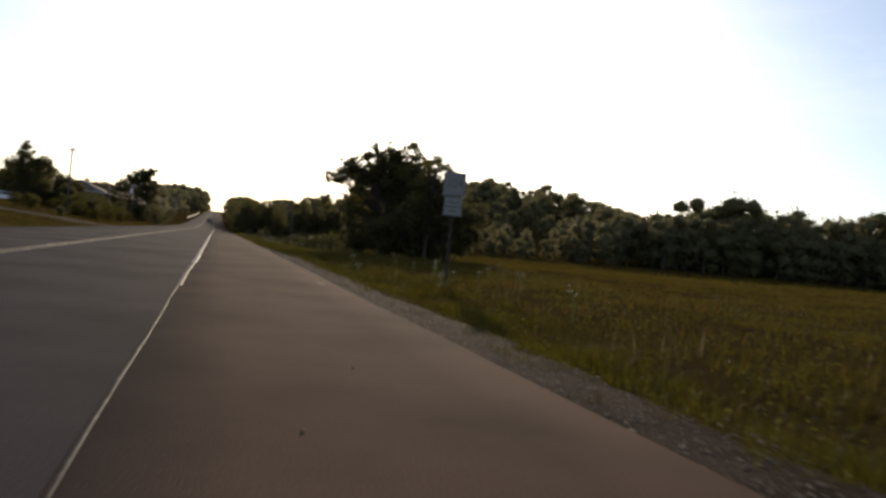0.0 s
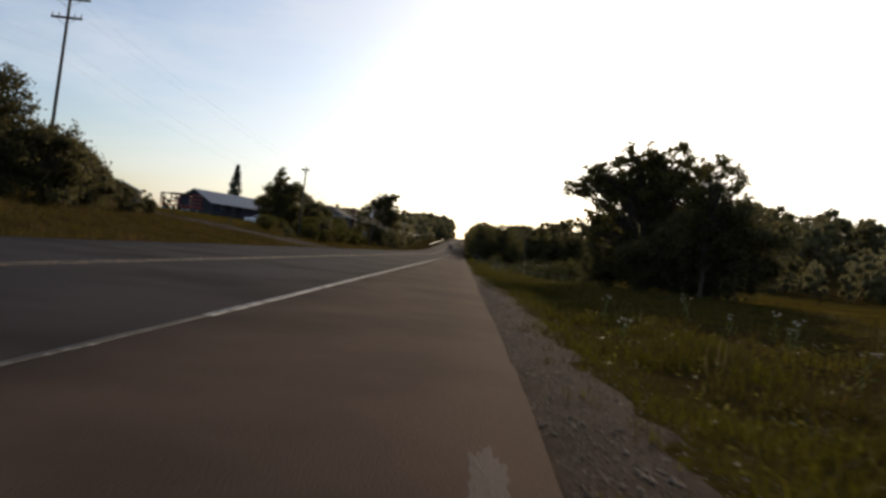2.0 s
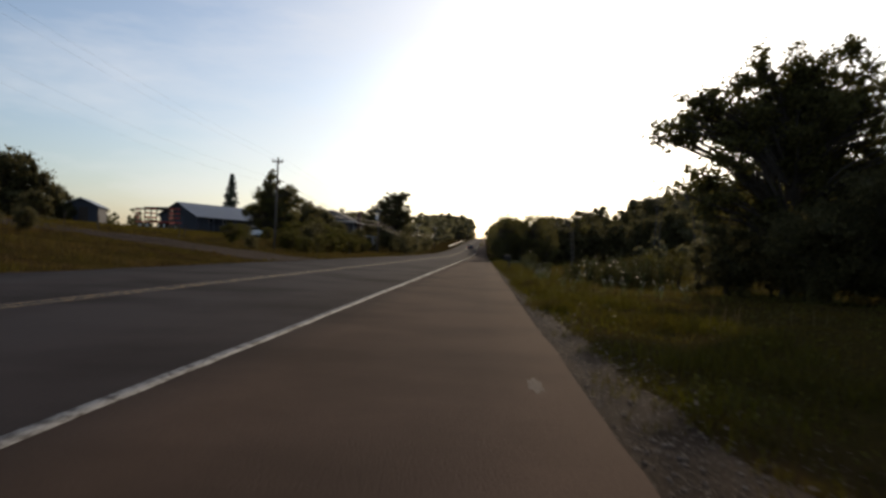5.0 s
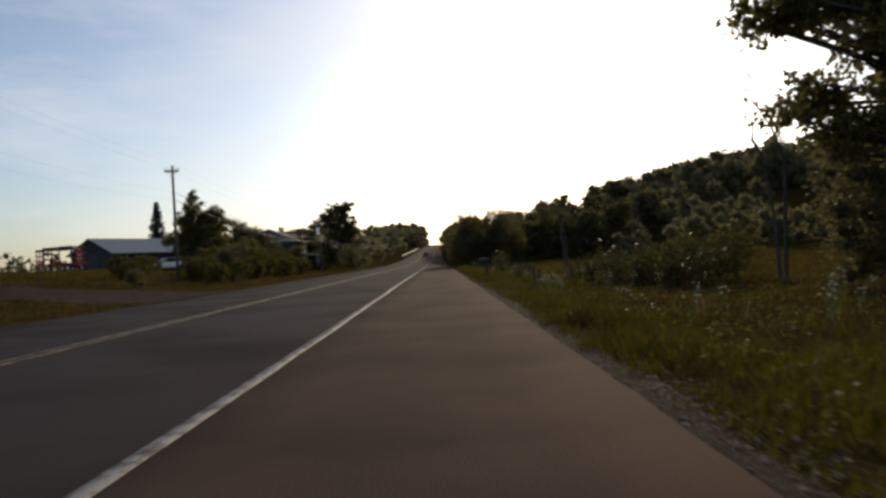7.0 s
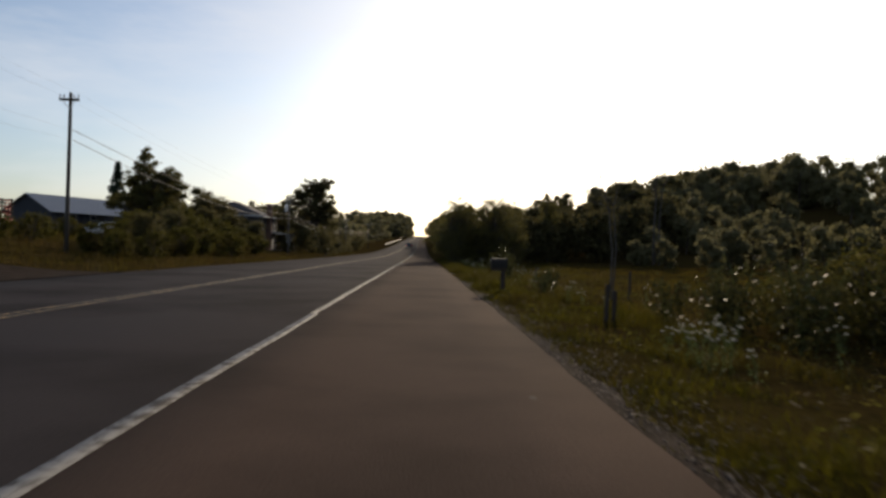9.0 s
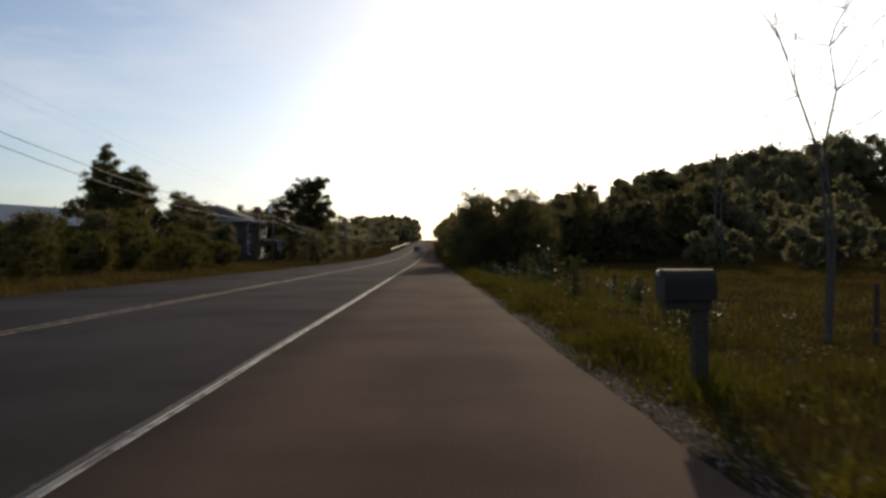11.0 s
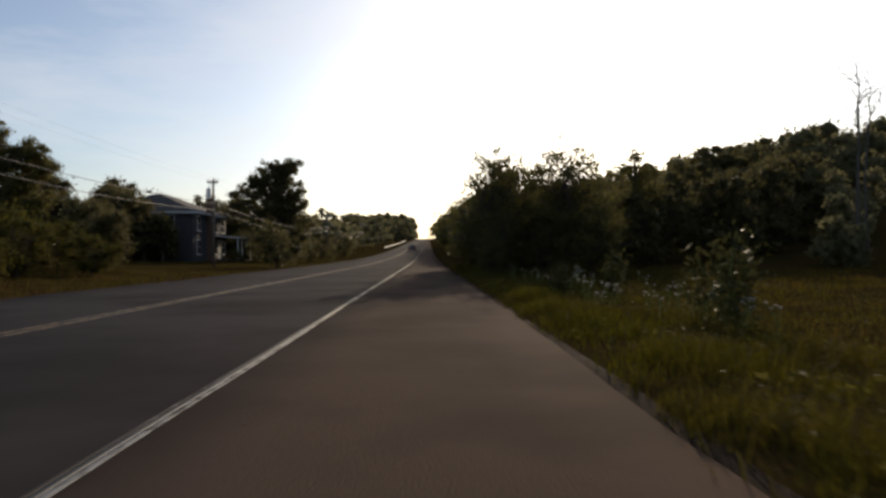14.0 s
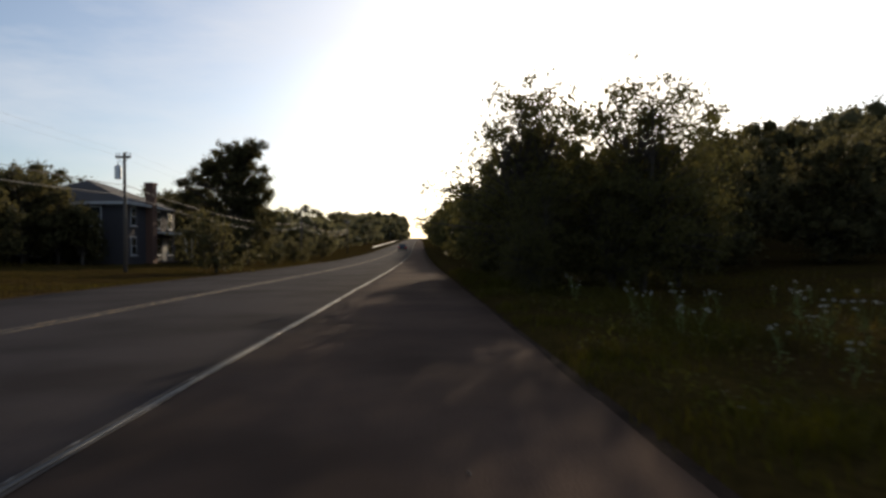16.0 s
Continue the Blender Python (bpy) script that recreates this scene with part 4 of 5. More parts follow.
# ------------------------------------------------------------ the road sign on the meadow side
def digit_plate(parent, w, h, z, y, text, face, ink):
    bm = bmesh.new()
    box(bm, (0, y, z), (w, 0.006, h), bevel=0.002)
    bmesh.ops.bevel(bm, geom=[e for e in bm.edges if abs((e.verts[0].co - e.verts[1].co).y) > 0.001], offset=0.03, segments=3, affect="EDGES")
    plate = part("sign_plate", bm, face, parent, "pale rectangular sign plate with dark border")
    bm = bmesh.new()
    t = 0.014
    for cx, cz, sx, sz in ((0, h / 2 - 0.025, w - 0.06, t), (0, -h / 2 + 0.025, w - 0.06, t), (w / 2 - 0.025, 0, t, h - 0.06), (-w / 2 + 0.025, 0, t, h - 0.06)):
        box(bm, (cx, y - 0.005, z + cz), (sx, 0.002, sz))
    part("border", bm, ink, plate)
    if text:
        cu = bpy.data.curves.new("digits", "FONT")
        cu.body, cu.size, cu.align_x, cu.align_y, cu.extrude = text, h * 0.50, "CENTER", "CENTER", 0.001
        ob = new("digits", cu)
        dg = bpy.context.evaluated_depsgraph_get()
        me = bpy.data.meshes.new_from_object(ob.evaluated_get(dg))
        bpy.data.objects.remove(ob)
        me.transform(pose(0, y - 0.006, z, 90, 0, 0) @ Matrix.Diagonal((0.95, 1, 1, 1)))
        me.materials.clear()
        me.materials.append(ink)
        num = new("lettering", me)
        num.parent = plate
    else:
        bm = bmesh.new()
        for dz, ww in ((0.10, 0.28), (-0.01, 0.34), (-0.12, 0.20)):
            box(bm, (0, y - 0.005, z + dz), (ww, 0.002, 0.045))
        part("lettering", bm, ink, plate)


sx, sy = 6.13, 14.85
sign = thing("road_sign", sx, sy, float(ground_z(sx, sy)), "grey route marker sign on a steel post in the meadow", "road sign", turn=-14)
bm = bmesh.new()
prism(bm, [(-0.035, -0.02), (0.035, -0.02), (0.035, 0.02), (0.02, 0.02), (0.014, -0.008), (-0.014, -0.008), (-0.02, 0.02), (-0.035, 0.02)], "x", -0.3, 2.94)
bm.transform(Matrix(((0, 1, 0, 0), (0, 0, 1, 0), (1, 0, 0, 0), (0, 0, 0, 1))))
part("post", bm, POST_METAL, sign, "rusty steel channel post")
digit_plate(sign, 0.57, 0.61, 2.69, -0.035, "104", SIGN_FACE, SIGN_BLACK)
digit_plate(sign, 0.46, 0.48, 2.12, -0.035, "", SIGN_GREY, SIGN_BLACK)
for z in (2.5, 2.86, 1.96, 2.26):
    bm = bmesh.new()
    rod(bm, (0, -0.05, z), (0, 0.03, z), 0.010, 0.010, 6)
    part("bolt", bm, STEEL, sign)

# ------------------------------------------------------------ the mailbox on its post at the shoulder's edge
mx, my = 3.42, 64.4
mail = thing("mailbox", mx, my, float(ground_z(mx, my)) - 0.16, "black rural mailbox on a weathered wooden post", "mailbox")
bm = bmesh.new()
box(bm, (0.10, 0, 0.34), (0.10, 0.10, 0.98), bevel=0.006)
part("post", bm, GREYWOOD, mail, "weathered grey wooden post")
bm = bmesh.new()
box(bm, (0.0, 0, 0.765), (0.34, 0.13, 0.075), bevel=0.004)
part("arm", bm, GREYWOOD, mail)
bm = bmesh.new()
arc = [(-0.10, 0.80), (0.10, 0.80), (0.10, 0.92)] + [(0.10 * math.cos(a), 0.92 + 0.10 * math.sin(a)) for a in np.linspace(0.35, math.pi - 0.35, 7)] + [(-0.10, 0.92)]
prism(bm, arc, "x", -0.17, 0.19)
body = part("box", bm, MAILBOX_BLACK, mail)
bm = bmesh.new()
prism(bm, [(u * 1.05, 0.91 + (w - 0.91) * 1.05) for u, w in arc], "x", -0.188, -0.171)
door = part("door", bm, MAILBOX_BLACK, body)
bm = bmesh.new()
box(bm, (-0.198, 0, 0.99), (0.015, 0.03, 0.04), bevel=0.003)
part("latch", bm, STEEL, door)

# ------------------------------------------------------------ wooden posts of an old field fence
for x, y, h in ((6.6, 78.4, 0.75), (8.1, 69.5, 0.9), (4.75, 59.7, 0.72), (4.95, 59.95, 0.6), (-19.5, 73.5, 1.0), (-21.5, 79.0, 1.0), (-24, 71, 1.0), (-27, 72, 1.0), (-30, 73, 1.0), (-34, 75, 1.0)):
    ob = thing("fence_post", x, y, float(ground_z(x, y)), "grey weathered wooden fence post in the grass", "fence post", "old fence posts")
    bm = bmesh.new()
    rod(bm, (0, 0, -0.2), (0.03, 0.01, h), 0.042, 0.036, 8)
    part("shaft", bm, GREYWOOD, ob)


# ------------------------------------------------------------ farm: barn, wagon, parked car
def barn(x, y, turn, length, width, wall, ridge):
    z = float(ground_z(x, y))
    ob = thing("barn", x, y, z, "long low dark blue barn with a pale metal roof", "barn", turn=turn)
    hw, hl = width / 2, length / 2
    bm = bmesh.new()
    prism(bm, [(-hw + 0.1, -0.4), (hw - 0.1, -0.4), (hw - 0.1, wall), (0, ridge - 0.12), (-hw + 0.1, wall)], "y", -hl + 0.1, hl - 0.1)
    part("wall", bm, BARN_WALL, ob)
    for s in (-1, 1):
        bm = bmesh.new()
        box(bm, (s * (hw - 0.02), 0, wall - 0.03), (0.06, length - 0.1, 0.10))
        part("fascia", bm, TRIM, ob)
        bm = bmesh.new()
        slope = math.atan2(ridge - wall, hw)
        L = (hw + 0.5) / math.cos(slope)
        m = pose(s * (hw + 0.5) / 2, 0, ridge - (hw + 0.5) / 2 * math.tan(slope), 0, s * math.degrees(slope), 0)
        bmesh.ops.create_cube(bm, size=1, matrix=m @ Matrix.Diagonal((L, length + 0.8, 0.05, 1)))
        sheet_ = part("roof", bm, BARN_ROOF, ob)
        bm = bmesh.new()
        box(bm, (0, 0, 0), (L, 0.05, 0.04))
        rib = bpy.data.meshes.new("rib")
        bm.to_mesh(rib)
        bm.free()
        rib.materials.append(BARN_ROOF)
        for k in range(int(length / 0.6) + 1):
            q = new("rib", rib)
            q.parent = sheet_
            q.matrix_basis = m @ Matrix.Translation((0, -hl + k * 0.6, 0.045))
    # boards of the road side and the gable
    brd = None
    for k in range(int(length / 0.55)):
        if brd is None:
            bm = bmesh.new()
            box(bm, (0, 0, 0), (0.04, 0.52, wall - 0.1))
            brd = bpy.data.meshes.new("board")
            bm.to_mesh(brd)
            bm.free()
            brd.materials.append(BARN_WALL)
        b = new("board", brd)
        b.parent = ob
        b.matrix_basis = pose(hw - 0.08, -hl + 0.4 + k * 0.55, (wall - 0.1) / 2)
    bm = bmesh.new()
    box(bm, (hw - 0.02, 1.5, 1.25), (0.07, 3.2, 2.5), bevel=0.01)
    part("sliding_door", bm, BARN_WALL, ob)
    bm = bmesh.new()
    box(bm, (0, -hl + 0.06, 1.2), (3.0, 0.08, 2.4), bevel=0.01)
    part("sliding_door", bm, BARN_WALL, ob)
    for k in (-5, -2, 5.0):
        bm = bmesh.new()
        box(bm, (hw - 0.03, k, 1.9), (0.06, 0.9, 0.7))
        w = part("window", bm, TRIM, ob)
        bm = bmesh.new()
        box(bm, (hw + 0.004, k, 1.9), (0.02, 0.78, 0.58))
        part("pane", bm, GLASS, w)


barn(-45.2, 145.0, -26.0, 16.0, 9.0, 2.6, 4.75)


def shed(x, y, turn):
    ob = thing("shed", x, y, float(ground_z(x, y)), "small grey shed with a low gable roof", "shed", turn=turn)
    bm = bmesh.new()
    prism(bm, [(-2, -0.3), (2, -0.3), (2, 2.1), (0, 3.0), (-2, 2.1)], "y", -3, 3)
    part("wall", bm, BARN_WALL, ob)
    for s in (-1, 1):
        bm = bmesh.new()
        box(bm, (s * 1.13, 0, 2.57), (2.5, 6.6, 0.08), (0, s * 24.2, 0))
        part("roof", bm, BARN_ROOF, ob)
    bm = bmesh.new()
    box(bm, (0.4, -3.02, 1.0), (1.0, 0.06, 2.0), bevel=0.01)
    part("door", bm, GREYWOOD, ob)


shed(-47.5, 109.0, 20)


def wheel(parent, x, y, r, w):
    bm = bmesh.new()
    rod(bm, (x - w / 2, y, r), (x + w / 2, y, r), r, r, 20)
    bmesh.ops.bevel(bm, geom=[e for e in bm.edges if len(e.link_faces) == 2 and any(len(f.verts) > 4 for f in e.link_faces)], offset=0.03, segments=2, affect="EDGES")
    wh = part("wheel", bm, RUBBER, parent)
    bm = bmesh.new()
    rod(bm, (x - w / 2 - 0.012, y, r), (x + w / 2 + 0.012, y, r), r * 0.6, r * 0.6, 14)
    part("rim", bm, STEEL, wh)


def car(x, y, turn, paint, label):
    ob = thing("car", x, y, float(road_z(y)) if abs(x) < 7 else float(ground_z(x, y)), label, "car", turn=turn)
    bm = bmesh.new()
    prism(bm, [(-2.2, 0.35), (2.15, 0.3), (2.25, 0.6), (2.05, 0.8), (1.0, 0.93), (-1.5, 0.98), (-2.15, 0.92), (-2.28, 0.65)], "x", -0.88, 0.88)
    bmesh.ops.bevel(bm, geom=bm.edges[:], offset=0.05, segments=2, affect="EDGES")
    part("body", bm, paint, ob, smooth=False)
    bm = bmesh.new()
    prism(bm, [(-1.55, 0.95), (1.0, 0.92), (0.3, 1.38), (-1.0, 1.40)], "x", -0.74, 0.74)
    bmesh.ops.bevel(bm, geom=bm.edges[:], offset=0.05, segments=2, affect="EDGES")
    cab = part("cabin", bm, GLASS, ob)
    bm = bmesh.new()
    box(bm, (0, -0.36, 1.42), (1.36, 1.3, 0.05), bevel=0.02)
    part("roof", bm, paint, cab)
    for s in (-1, 1):
        for yy_ in (-1.35, 1.35):
            wheel(ob, s * 0.78, yy_, 0.32, 0.2)
        bm = bmesh.new()
        box(bm, (s * 0.66, -2.26, 0.74), (0.34, 0.06, 0.16), bevel=0.015)
        part("tail_lamp", bm, LAMP_RED, ob, "red tail lamp")
        bm = bmesh.new()
        box(bm, (s * 0.66, 2.2, 0.64), (0.34, 0.08, 0.14), bevel=0.015)
        part("headlamp", bm, GLASS, ob)
        bm = bmesh.new()
        box(bm, (s * 0.98, 0.75, 0.98), (0.18, 0.08, 0.12), bevel=0.02)
        part("mirror", bm, paint, ob)
    bm = bmesh.new()
    box(bm, (0, -2.28, 0.45), (1.6, 0.08, 0.16), bevel=0.02)
    part("bumper", bm, paint, ob)


car(-1.9, 236.0, 0.0, CAR_DARK, "dark saloon car in the lane ahead")
car(-30.8, 120.0, 140.0, CAR_WHITE, "white car parked beside the barn")


def wagon(x, y, turn):
    ob = thing("farm_wagon", x, y, float(ground_z(x, y)), "red farm wagon with tall stake racks", "wagon", turn=turn)
    bm = bmesh.new()
    box(bm, (0, 0, 0.95), (2.2, 5.0, 0.18), bevel=0.02)
    part("deck", bm, RED_PAINT, ob)
    for yy_ in (-2.4, 2.4):
        for xx_ in (-1.0, 0, 1.0):
            bm = bmesh.new()
            box(bm, (xx_, yy_, 2.0), (0.1, 0.1, 2.0))
            part("stake", bm, GREYWOOD, ob)
        for z in (1.6, 2.2, 2.85):
            bm = bmesh.new()
            box(bm, (0, yy_ + 0.07, z), (2.2, 0.04, 0.2))
            part("rail", bm, RED_PAINT, ob)
    for xx_ in (-1.06, 1.06):
        bm = bmesh.new()
        box(bm, (xx_, 0, 2.92), (0.06, 5.0, 0.16))
        part("rail", bm, GREYWOOD, ob)
    for s in (-1, 1):
        for yy_ in (-1.7, 1.7):
            wheel(ob, s * 0.95, yy_, 0.42, 0.22)
    bm = bmesh.new()
    rod(bm, (0, 2.4, 0.7), (0, 4.2, 0.45), 0.05, 0.05, 8)
    part("drawbar", bm, POST_METAL, ob)


wagon(-42.6, 119.5, 65)
wagon(-47.6, 127.5, 100)


# ------------------------------------------------------------ the house on the lawn
def window(parent, c, w, h, side):
    """side: 'x' for a wall that looks along +x, 'y' for one that looks along -y."""
    sz = (lambda a, b, t: (t, a, b)) if side == "x" else (lambda a, b, t: (a, t, b))
    o = (lambda d: (c[0] + d, c[1], c[2])) if side == "x" else (lambda d: (c[0], c[1] - d, c[2]))
    bm = bmesh.new()
    box(bm, o(0.0), sz(w + 0.18, h + 0.18, 0.10), bevel=0.01)
    wn_ = part("window", bm, TRIM, parent)
    for k in (-1, 1):
        bm = bmesh.new()
        p = o(0.05)
        box(bm, (p[0], p[1], p[2] + k * h * 0.255), sz(w, h * 0.47, 0.03))
        part("pane", bm, GLASS, wn_)
    bm = bmesh.new()
    p = o(0.06)
    box(bm, (p[0], p[1], p[2] - h / 2 - 0.12), sz(w + 0.3, 0.07, 0.2))
    part("sill", bm, TRIM, wn_)


HX, HY, HW, HD, EAVE = -20.3, 142.0, 9.0, 10.5, 4.75   # near corner, width along x, depth along y
hz = float(ground_z(HX, HY)) - 0.05
house = thing("house", HX, HY, hz, "two-storey pale house with hipped roof and white porch", "house")
bm = bmesh.new()
box(bm, (-HW / 2, HD / 2, EAVE / 2 - 0.2), (HW, HD, EAVE + 0.4))
part("wall", bm, SIDING, house)
for k in range(int(EAVE / 0.25)):
    for side in ("x", "y"):
        bm = bmesh.new()
        if side == "x":
            box(bm, (0.012, HD / 2, 0.18 + k * 0.25), (0.024, HD - 0.02, 0.225), (0, 3, 0))
        else:
            box(bm, (-HW / 2, -0.012, 0.18 + k * 0.25), (HW - 0.02, 0.024, 0.225), (3, 0, 0))
        part("plank", bm, SIDING, house)
bm = bmesh.new()
e, rh = 0.5, 2.1
q = [bm.verts.new(c) for c in ((e, -e, EAVE), (e, HD + e, EAVE), (-HW - e, HD + e, EAVE), (-HW - e, -e, EAVE), (-HW / 2, HW * 0.42, EAVE + rh), (-HW / 2, HD - HW * 0.42, EAVE + rh))]
for f_ in ((0, 1, 5, 4), (1, 2, 5), (2, 3, 4, 5), (3, 0, 4), (3, 2, 1, 0)):
    bm.faces.new([q[i] for i in f_])
bmesh.ops.recalc_face_normals(bm, faces=bm.faces[:])
roof = part("roof", bm, SHINGLE, house)
for c, s in (((e, HD / 2, EAVE - 0.06), (0.05, HD + 2 * e, 0.2)), ((-HW / 2, -e, EAVE - 0.06), (HW + 2 * e, 0.05, 0.2))):
    bm = bmesh.new()
    box(bm, c, s)
    part("fascia", bm, TRIM, house)
bm = bmesh.new()
box(bm, (0.30, 4.4, 3.2), (0.6, 0.9, 6.6), bevel=0.02)
chim = part("chimney", bm, BRICK, house, "brown brick chimney")
bm = bmesh.new()
box(bm, (0.30, 4.4, 6.55), (0.75, 1.05, 0.14), bevel=0.01)
part("chimney_cap", bm, BRICK, chim)
for z in (1.5, 3.75):
    window(house, (0.02, 1.5, z), 0.85, 1.3, "x")
    window(house, (0.02, 6.6, z), 0.85, 1.3, "x")
    window(house, (0.02, 9.2, z), 0.85, 1.3, "x")
    window(house, (-2.2, -0.02, z), 0.9, 1.3, "y")
    window(house, (-6.6, -0.02, z), 0.9, 1.3, "y")
bm = bmesh.new()
box(bm, (1.5, 8.0, 2.55), (3.0, 5.4, 0.16), (0, 5, 0), bevel=0.01)
porch = part("porch_roof", bm, TRIM, house, "white flat porch roof")
bm = bmesh.new()
box(bm, (1.4, 8.0, 0.12), (2.8, 5.2, 0.3), bevel=0.01)
part("porch_floor", bm, GREYWOOD, house)
for k in range(4):
    bm = bmesh.new()
    box(bm, (2.65, 5.6 + k * 1.6, 1.35), (0.14, 0.14, 2.2), bevel=0.01)
    part("porch_post", bm, TRIM, house)
bm = bmesh.new()
box(bm, (0.03, 8.0, 1.25), (0.08, 0.95, 2.05), bevel=0.01)
part("door", bm, TRIM, house)

# ------------------------------------------------------------ steel guardrail where the road climbs
rail = thing("guardrail", -9.2, 250.0, 0.0, "galvanised steel guardrail along the climbing road", "guardrail")
yy = np.arange(0, 172, 4.0)
prof = [(0.0, 0.0), (0.07, 0.05), (0.07, 0.11), (0.0, 0.155), (0.07, 0.20), (0.07, 0.26), (0.0, 0.31)]
cols = [np.stack([np.full(len(yy), a), yy, road_z(250 + yy) + 0.42 + b], 1) for a, b in prof]
v = np.stack(cols, 1).reshape(-1, 3)
m = len(prof)
i = (np.arange(len(yy) - 1)[:, None] * m + np.arange(m - 1)[None]).ravel()
grid_mesh("beam", v, np.stack([i, i + 1, i + m + 1, i + m], 1), RAIL_STEEL, rail)
for k in range(0, len(yy), 1):
    bm = bmesh.new()
    z = float(road_z(250 + yy[k]))
    box(bm, (-0.10, yy[k], z + 0.25), (0.12, 0.14, 1.0))
    part("post", bm, GREYWOOD, rail)


# ------------------------------------------------------------ grass, weeds and stones
def blades(name, r, x, y, h, w, mat, label, category, lean=0.35, simple=False):
    n = len(x)
    z = ground_z(x, y)
    a = r.uniform(0, 6.283, n)
    d = np.stack([np.cos(a), np.sin(a), np.zeros(n)], 1) * (w / 2)[:, None]
    b = r.uniform(0, 6.283, n)
    k = r.uniform(0.1, 1.0, n) * lean * h
    foot = np.stack([x, y, z - 0.03], 1)
    mid = foot + np.stack([np.cos(b) * k * 0.35, np.sin(b) * k * 0.35, h * 0.6 + 0.03], 1)
    tip = foot + np.stack([np.cos(b) * k, np.sin(b) * k, h * (1 - 0.2 * lean) + 0.03], 1)
    if simple:
        v = np.stack([foot - d, foot + d, tip], 1).reshape(-1, 3)
        return tagged(grid_mesh(name, v, np.arange(3 * n).reshape(n, 3), mat), label, category, kind="stuff")
    v = np.stack([foot - d, foot + d, mid + d * 0.7, tip, mid - d * 0.7], 1).reshape(-1, 3)
    i = np.arange(n)[:, None] * 5
    f = np.concatenate([np.concatenate([i, i + 1, i + 2], 1), np.concatenate([i, i + 2, i + 4], 1), np.concatenate([i + 4, i + 2, i + 3], 1)])
    return tagged(grid_mesh(name, v, f, mat), label, category, kind="stuff")


def tufted(r, n, xa, xb, ya, yb, spread):
    """Places gathered into tufts."""
    k = max(1, n // 14)
    cx, cy = r.uniform(xa, xb, k), r.uniform(ya, yb, k)
    i = r.integers(0, k, n)
    return cx[i] + r.normal(size=n) * spread, cy[i] + r.normal(size=n) * spread


def verge_edge(y):
    """Where the grass begins beside the shoulder."""
    return EDGE_R + 0.06 + np.interp(y, [0, 24, 40, 50, 54, 58, 64], [0.72, 0.70, 0.15, 0.10, 0.2, 0.1, 0]) * (0.75 + 0.25 * np.sin(y * 0.31)) + 0.07 * np.sin(y * 0.9 + 2) + 0.05 * np.sin(y * 2.3)


rg = np.random.default_rng(900)
x, y = tufted(rg, 125000, EDGE_R, 6.0, -3, 112, 0.10)
x2, y2 = tufted(rg, 28000, EDGE_R - 0.04, EDGE_R + 0.8, 36, 120, 0.10)
x, y = np.concatenate([x, x2]), np.concatenate([y, y2])
keep = (x > verge_edge(y) + rg.uniform(-0.12, 0.25, len(x))) & (rg.uniform(0, 1, len(x)) < np.clip(0.62 + 0.75 * wobble(x, y, 1.5, 4), 0.12, 1))
x, y = x[keep], y[keep]
patch = 0.8 + 0.45 * wobble(x, y, 0.8, 3) + 0.5 * wobble(x, y, 1.5, 4)
h = rg.uniform(0.07, 0.22, len(x)) * np.clip(patch, 0.35, 1.5) * (0.6 + 0.7 * smooth(x - verge_edge(y), 0.0, 0.7)) * (1 + 0.1 * smooth(y, 50, 66))
blades("verge_grass", rg, x, y, h, rg.uniform(0.006, 0.014, len(x)), VERGE, "rough yellow-green grass along the shoulder", "grass", 1.0)
x, y = tufted(rg, 185000, 6.0, 46, -6, 118, 0.22)
keep = x < 20 + (110 - y) * 0.9
x, y = x[keep], y[keep]
patch = 0.8 + 0.4 * wobble(x, y, 0.35, 3) + 0.25 * wobble(x, y, 1.1, 1)
blades("meadow_grass", rg, x, y, rg.uniform(0.10, 0.27, len(x)) * np.clip(patch, 0.35, 1.5), rg.uniform(0.014, 0.030, len(x)), GRASS, "rough olive meadow grass with brown patches", "grass", 0.6, True)
x, y = tufted(rg, 45000, 46, 130, -30, 95, 0.5)
blades("far_meadow_grass", rg, x, y, rg.uniform(0.2, 0.5, len(x)), rg.uniform(0.04, 0.08, len(x)), GRASS, "distant olive meadow grass", "grass", 0.6, True)
x, y = tufted(rg, 100000, -22, EDGE_L - 0.1, 4, 165, 0.18)
keep = (x < EDGE_L - 0.45 - 0.2 * np.sin(y * 0.4)) & ~((np.abs(y - 65.5 - 0.0042 * (x + 8) ** 2) < 4.2 + 1.4 * np.exp((x - EDGE_L) / 2.5)))
x, y = x[keep], y[keep]
lawn = smooth(y, 108, 116)
h = rg.uniform(0.16, 0.40, len(x)) * (1 - 0.72 * lawn) * np.clip(0.8 + 0.5 * wobble(x, y, 0.5, 2), 0.4, 1.4)
blades("bank_grass", rg, x, y, h, rg.uniform(0.012, 0.03, len(x)), LAWN, "green and straw grass on the far bank", "grass", 0.6, True)
x, y = tufted(rg, 60000, -75, -22, 20, 165, 0.4)
blades("field_grass", rg, x, y, rg.uniform(0.15, 0.4, len(x)), rg.uniform(0.03, 0.07, len(x)), GRASS, "dry straw field by the farm", "grass", 0.6, True)
STRAW = material("dry_stalk", (0.156, 0.114, 0.054), (0.216, 0.162, 0.084), 0.85, 2, 20, 0.0, through=0.35, island=True)
x, y = tufted(rg, 800, 4.5, 16, -2, 120, 0.3)
blades("dry_stalks", rg, x, y, rg.uniform(0.25, 0.5, len(x)), rg.uniform(0.006, 0.012, len(x)), STRAW, "tan dry seed stalks standing in the grass", "weeds", 0.3)
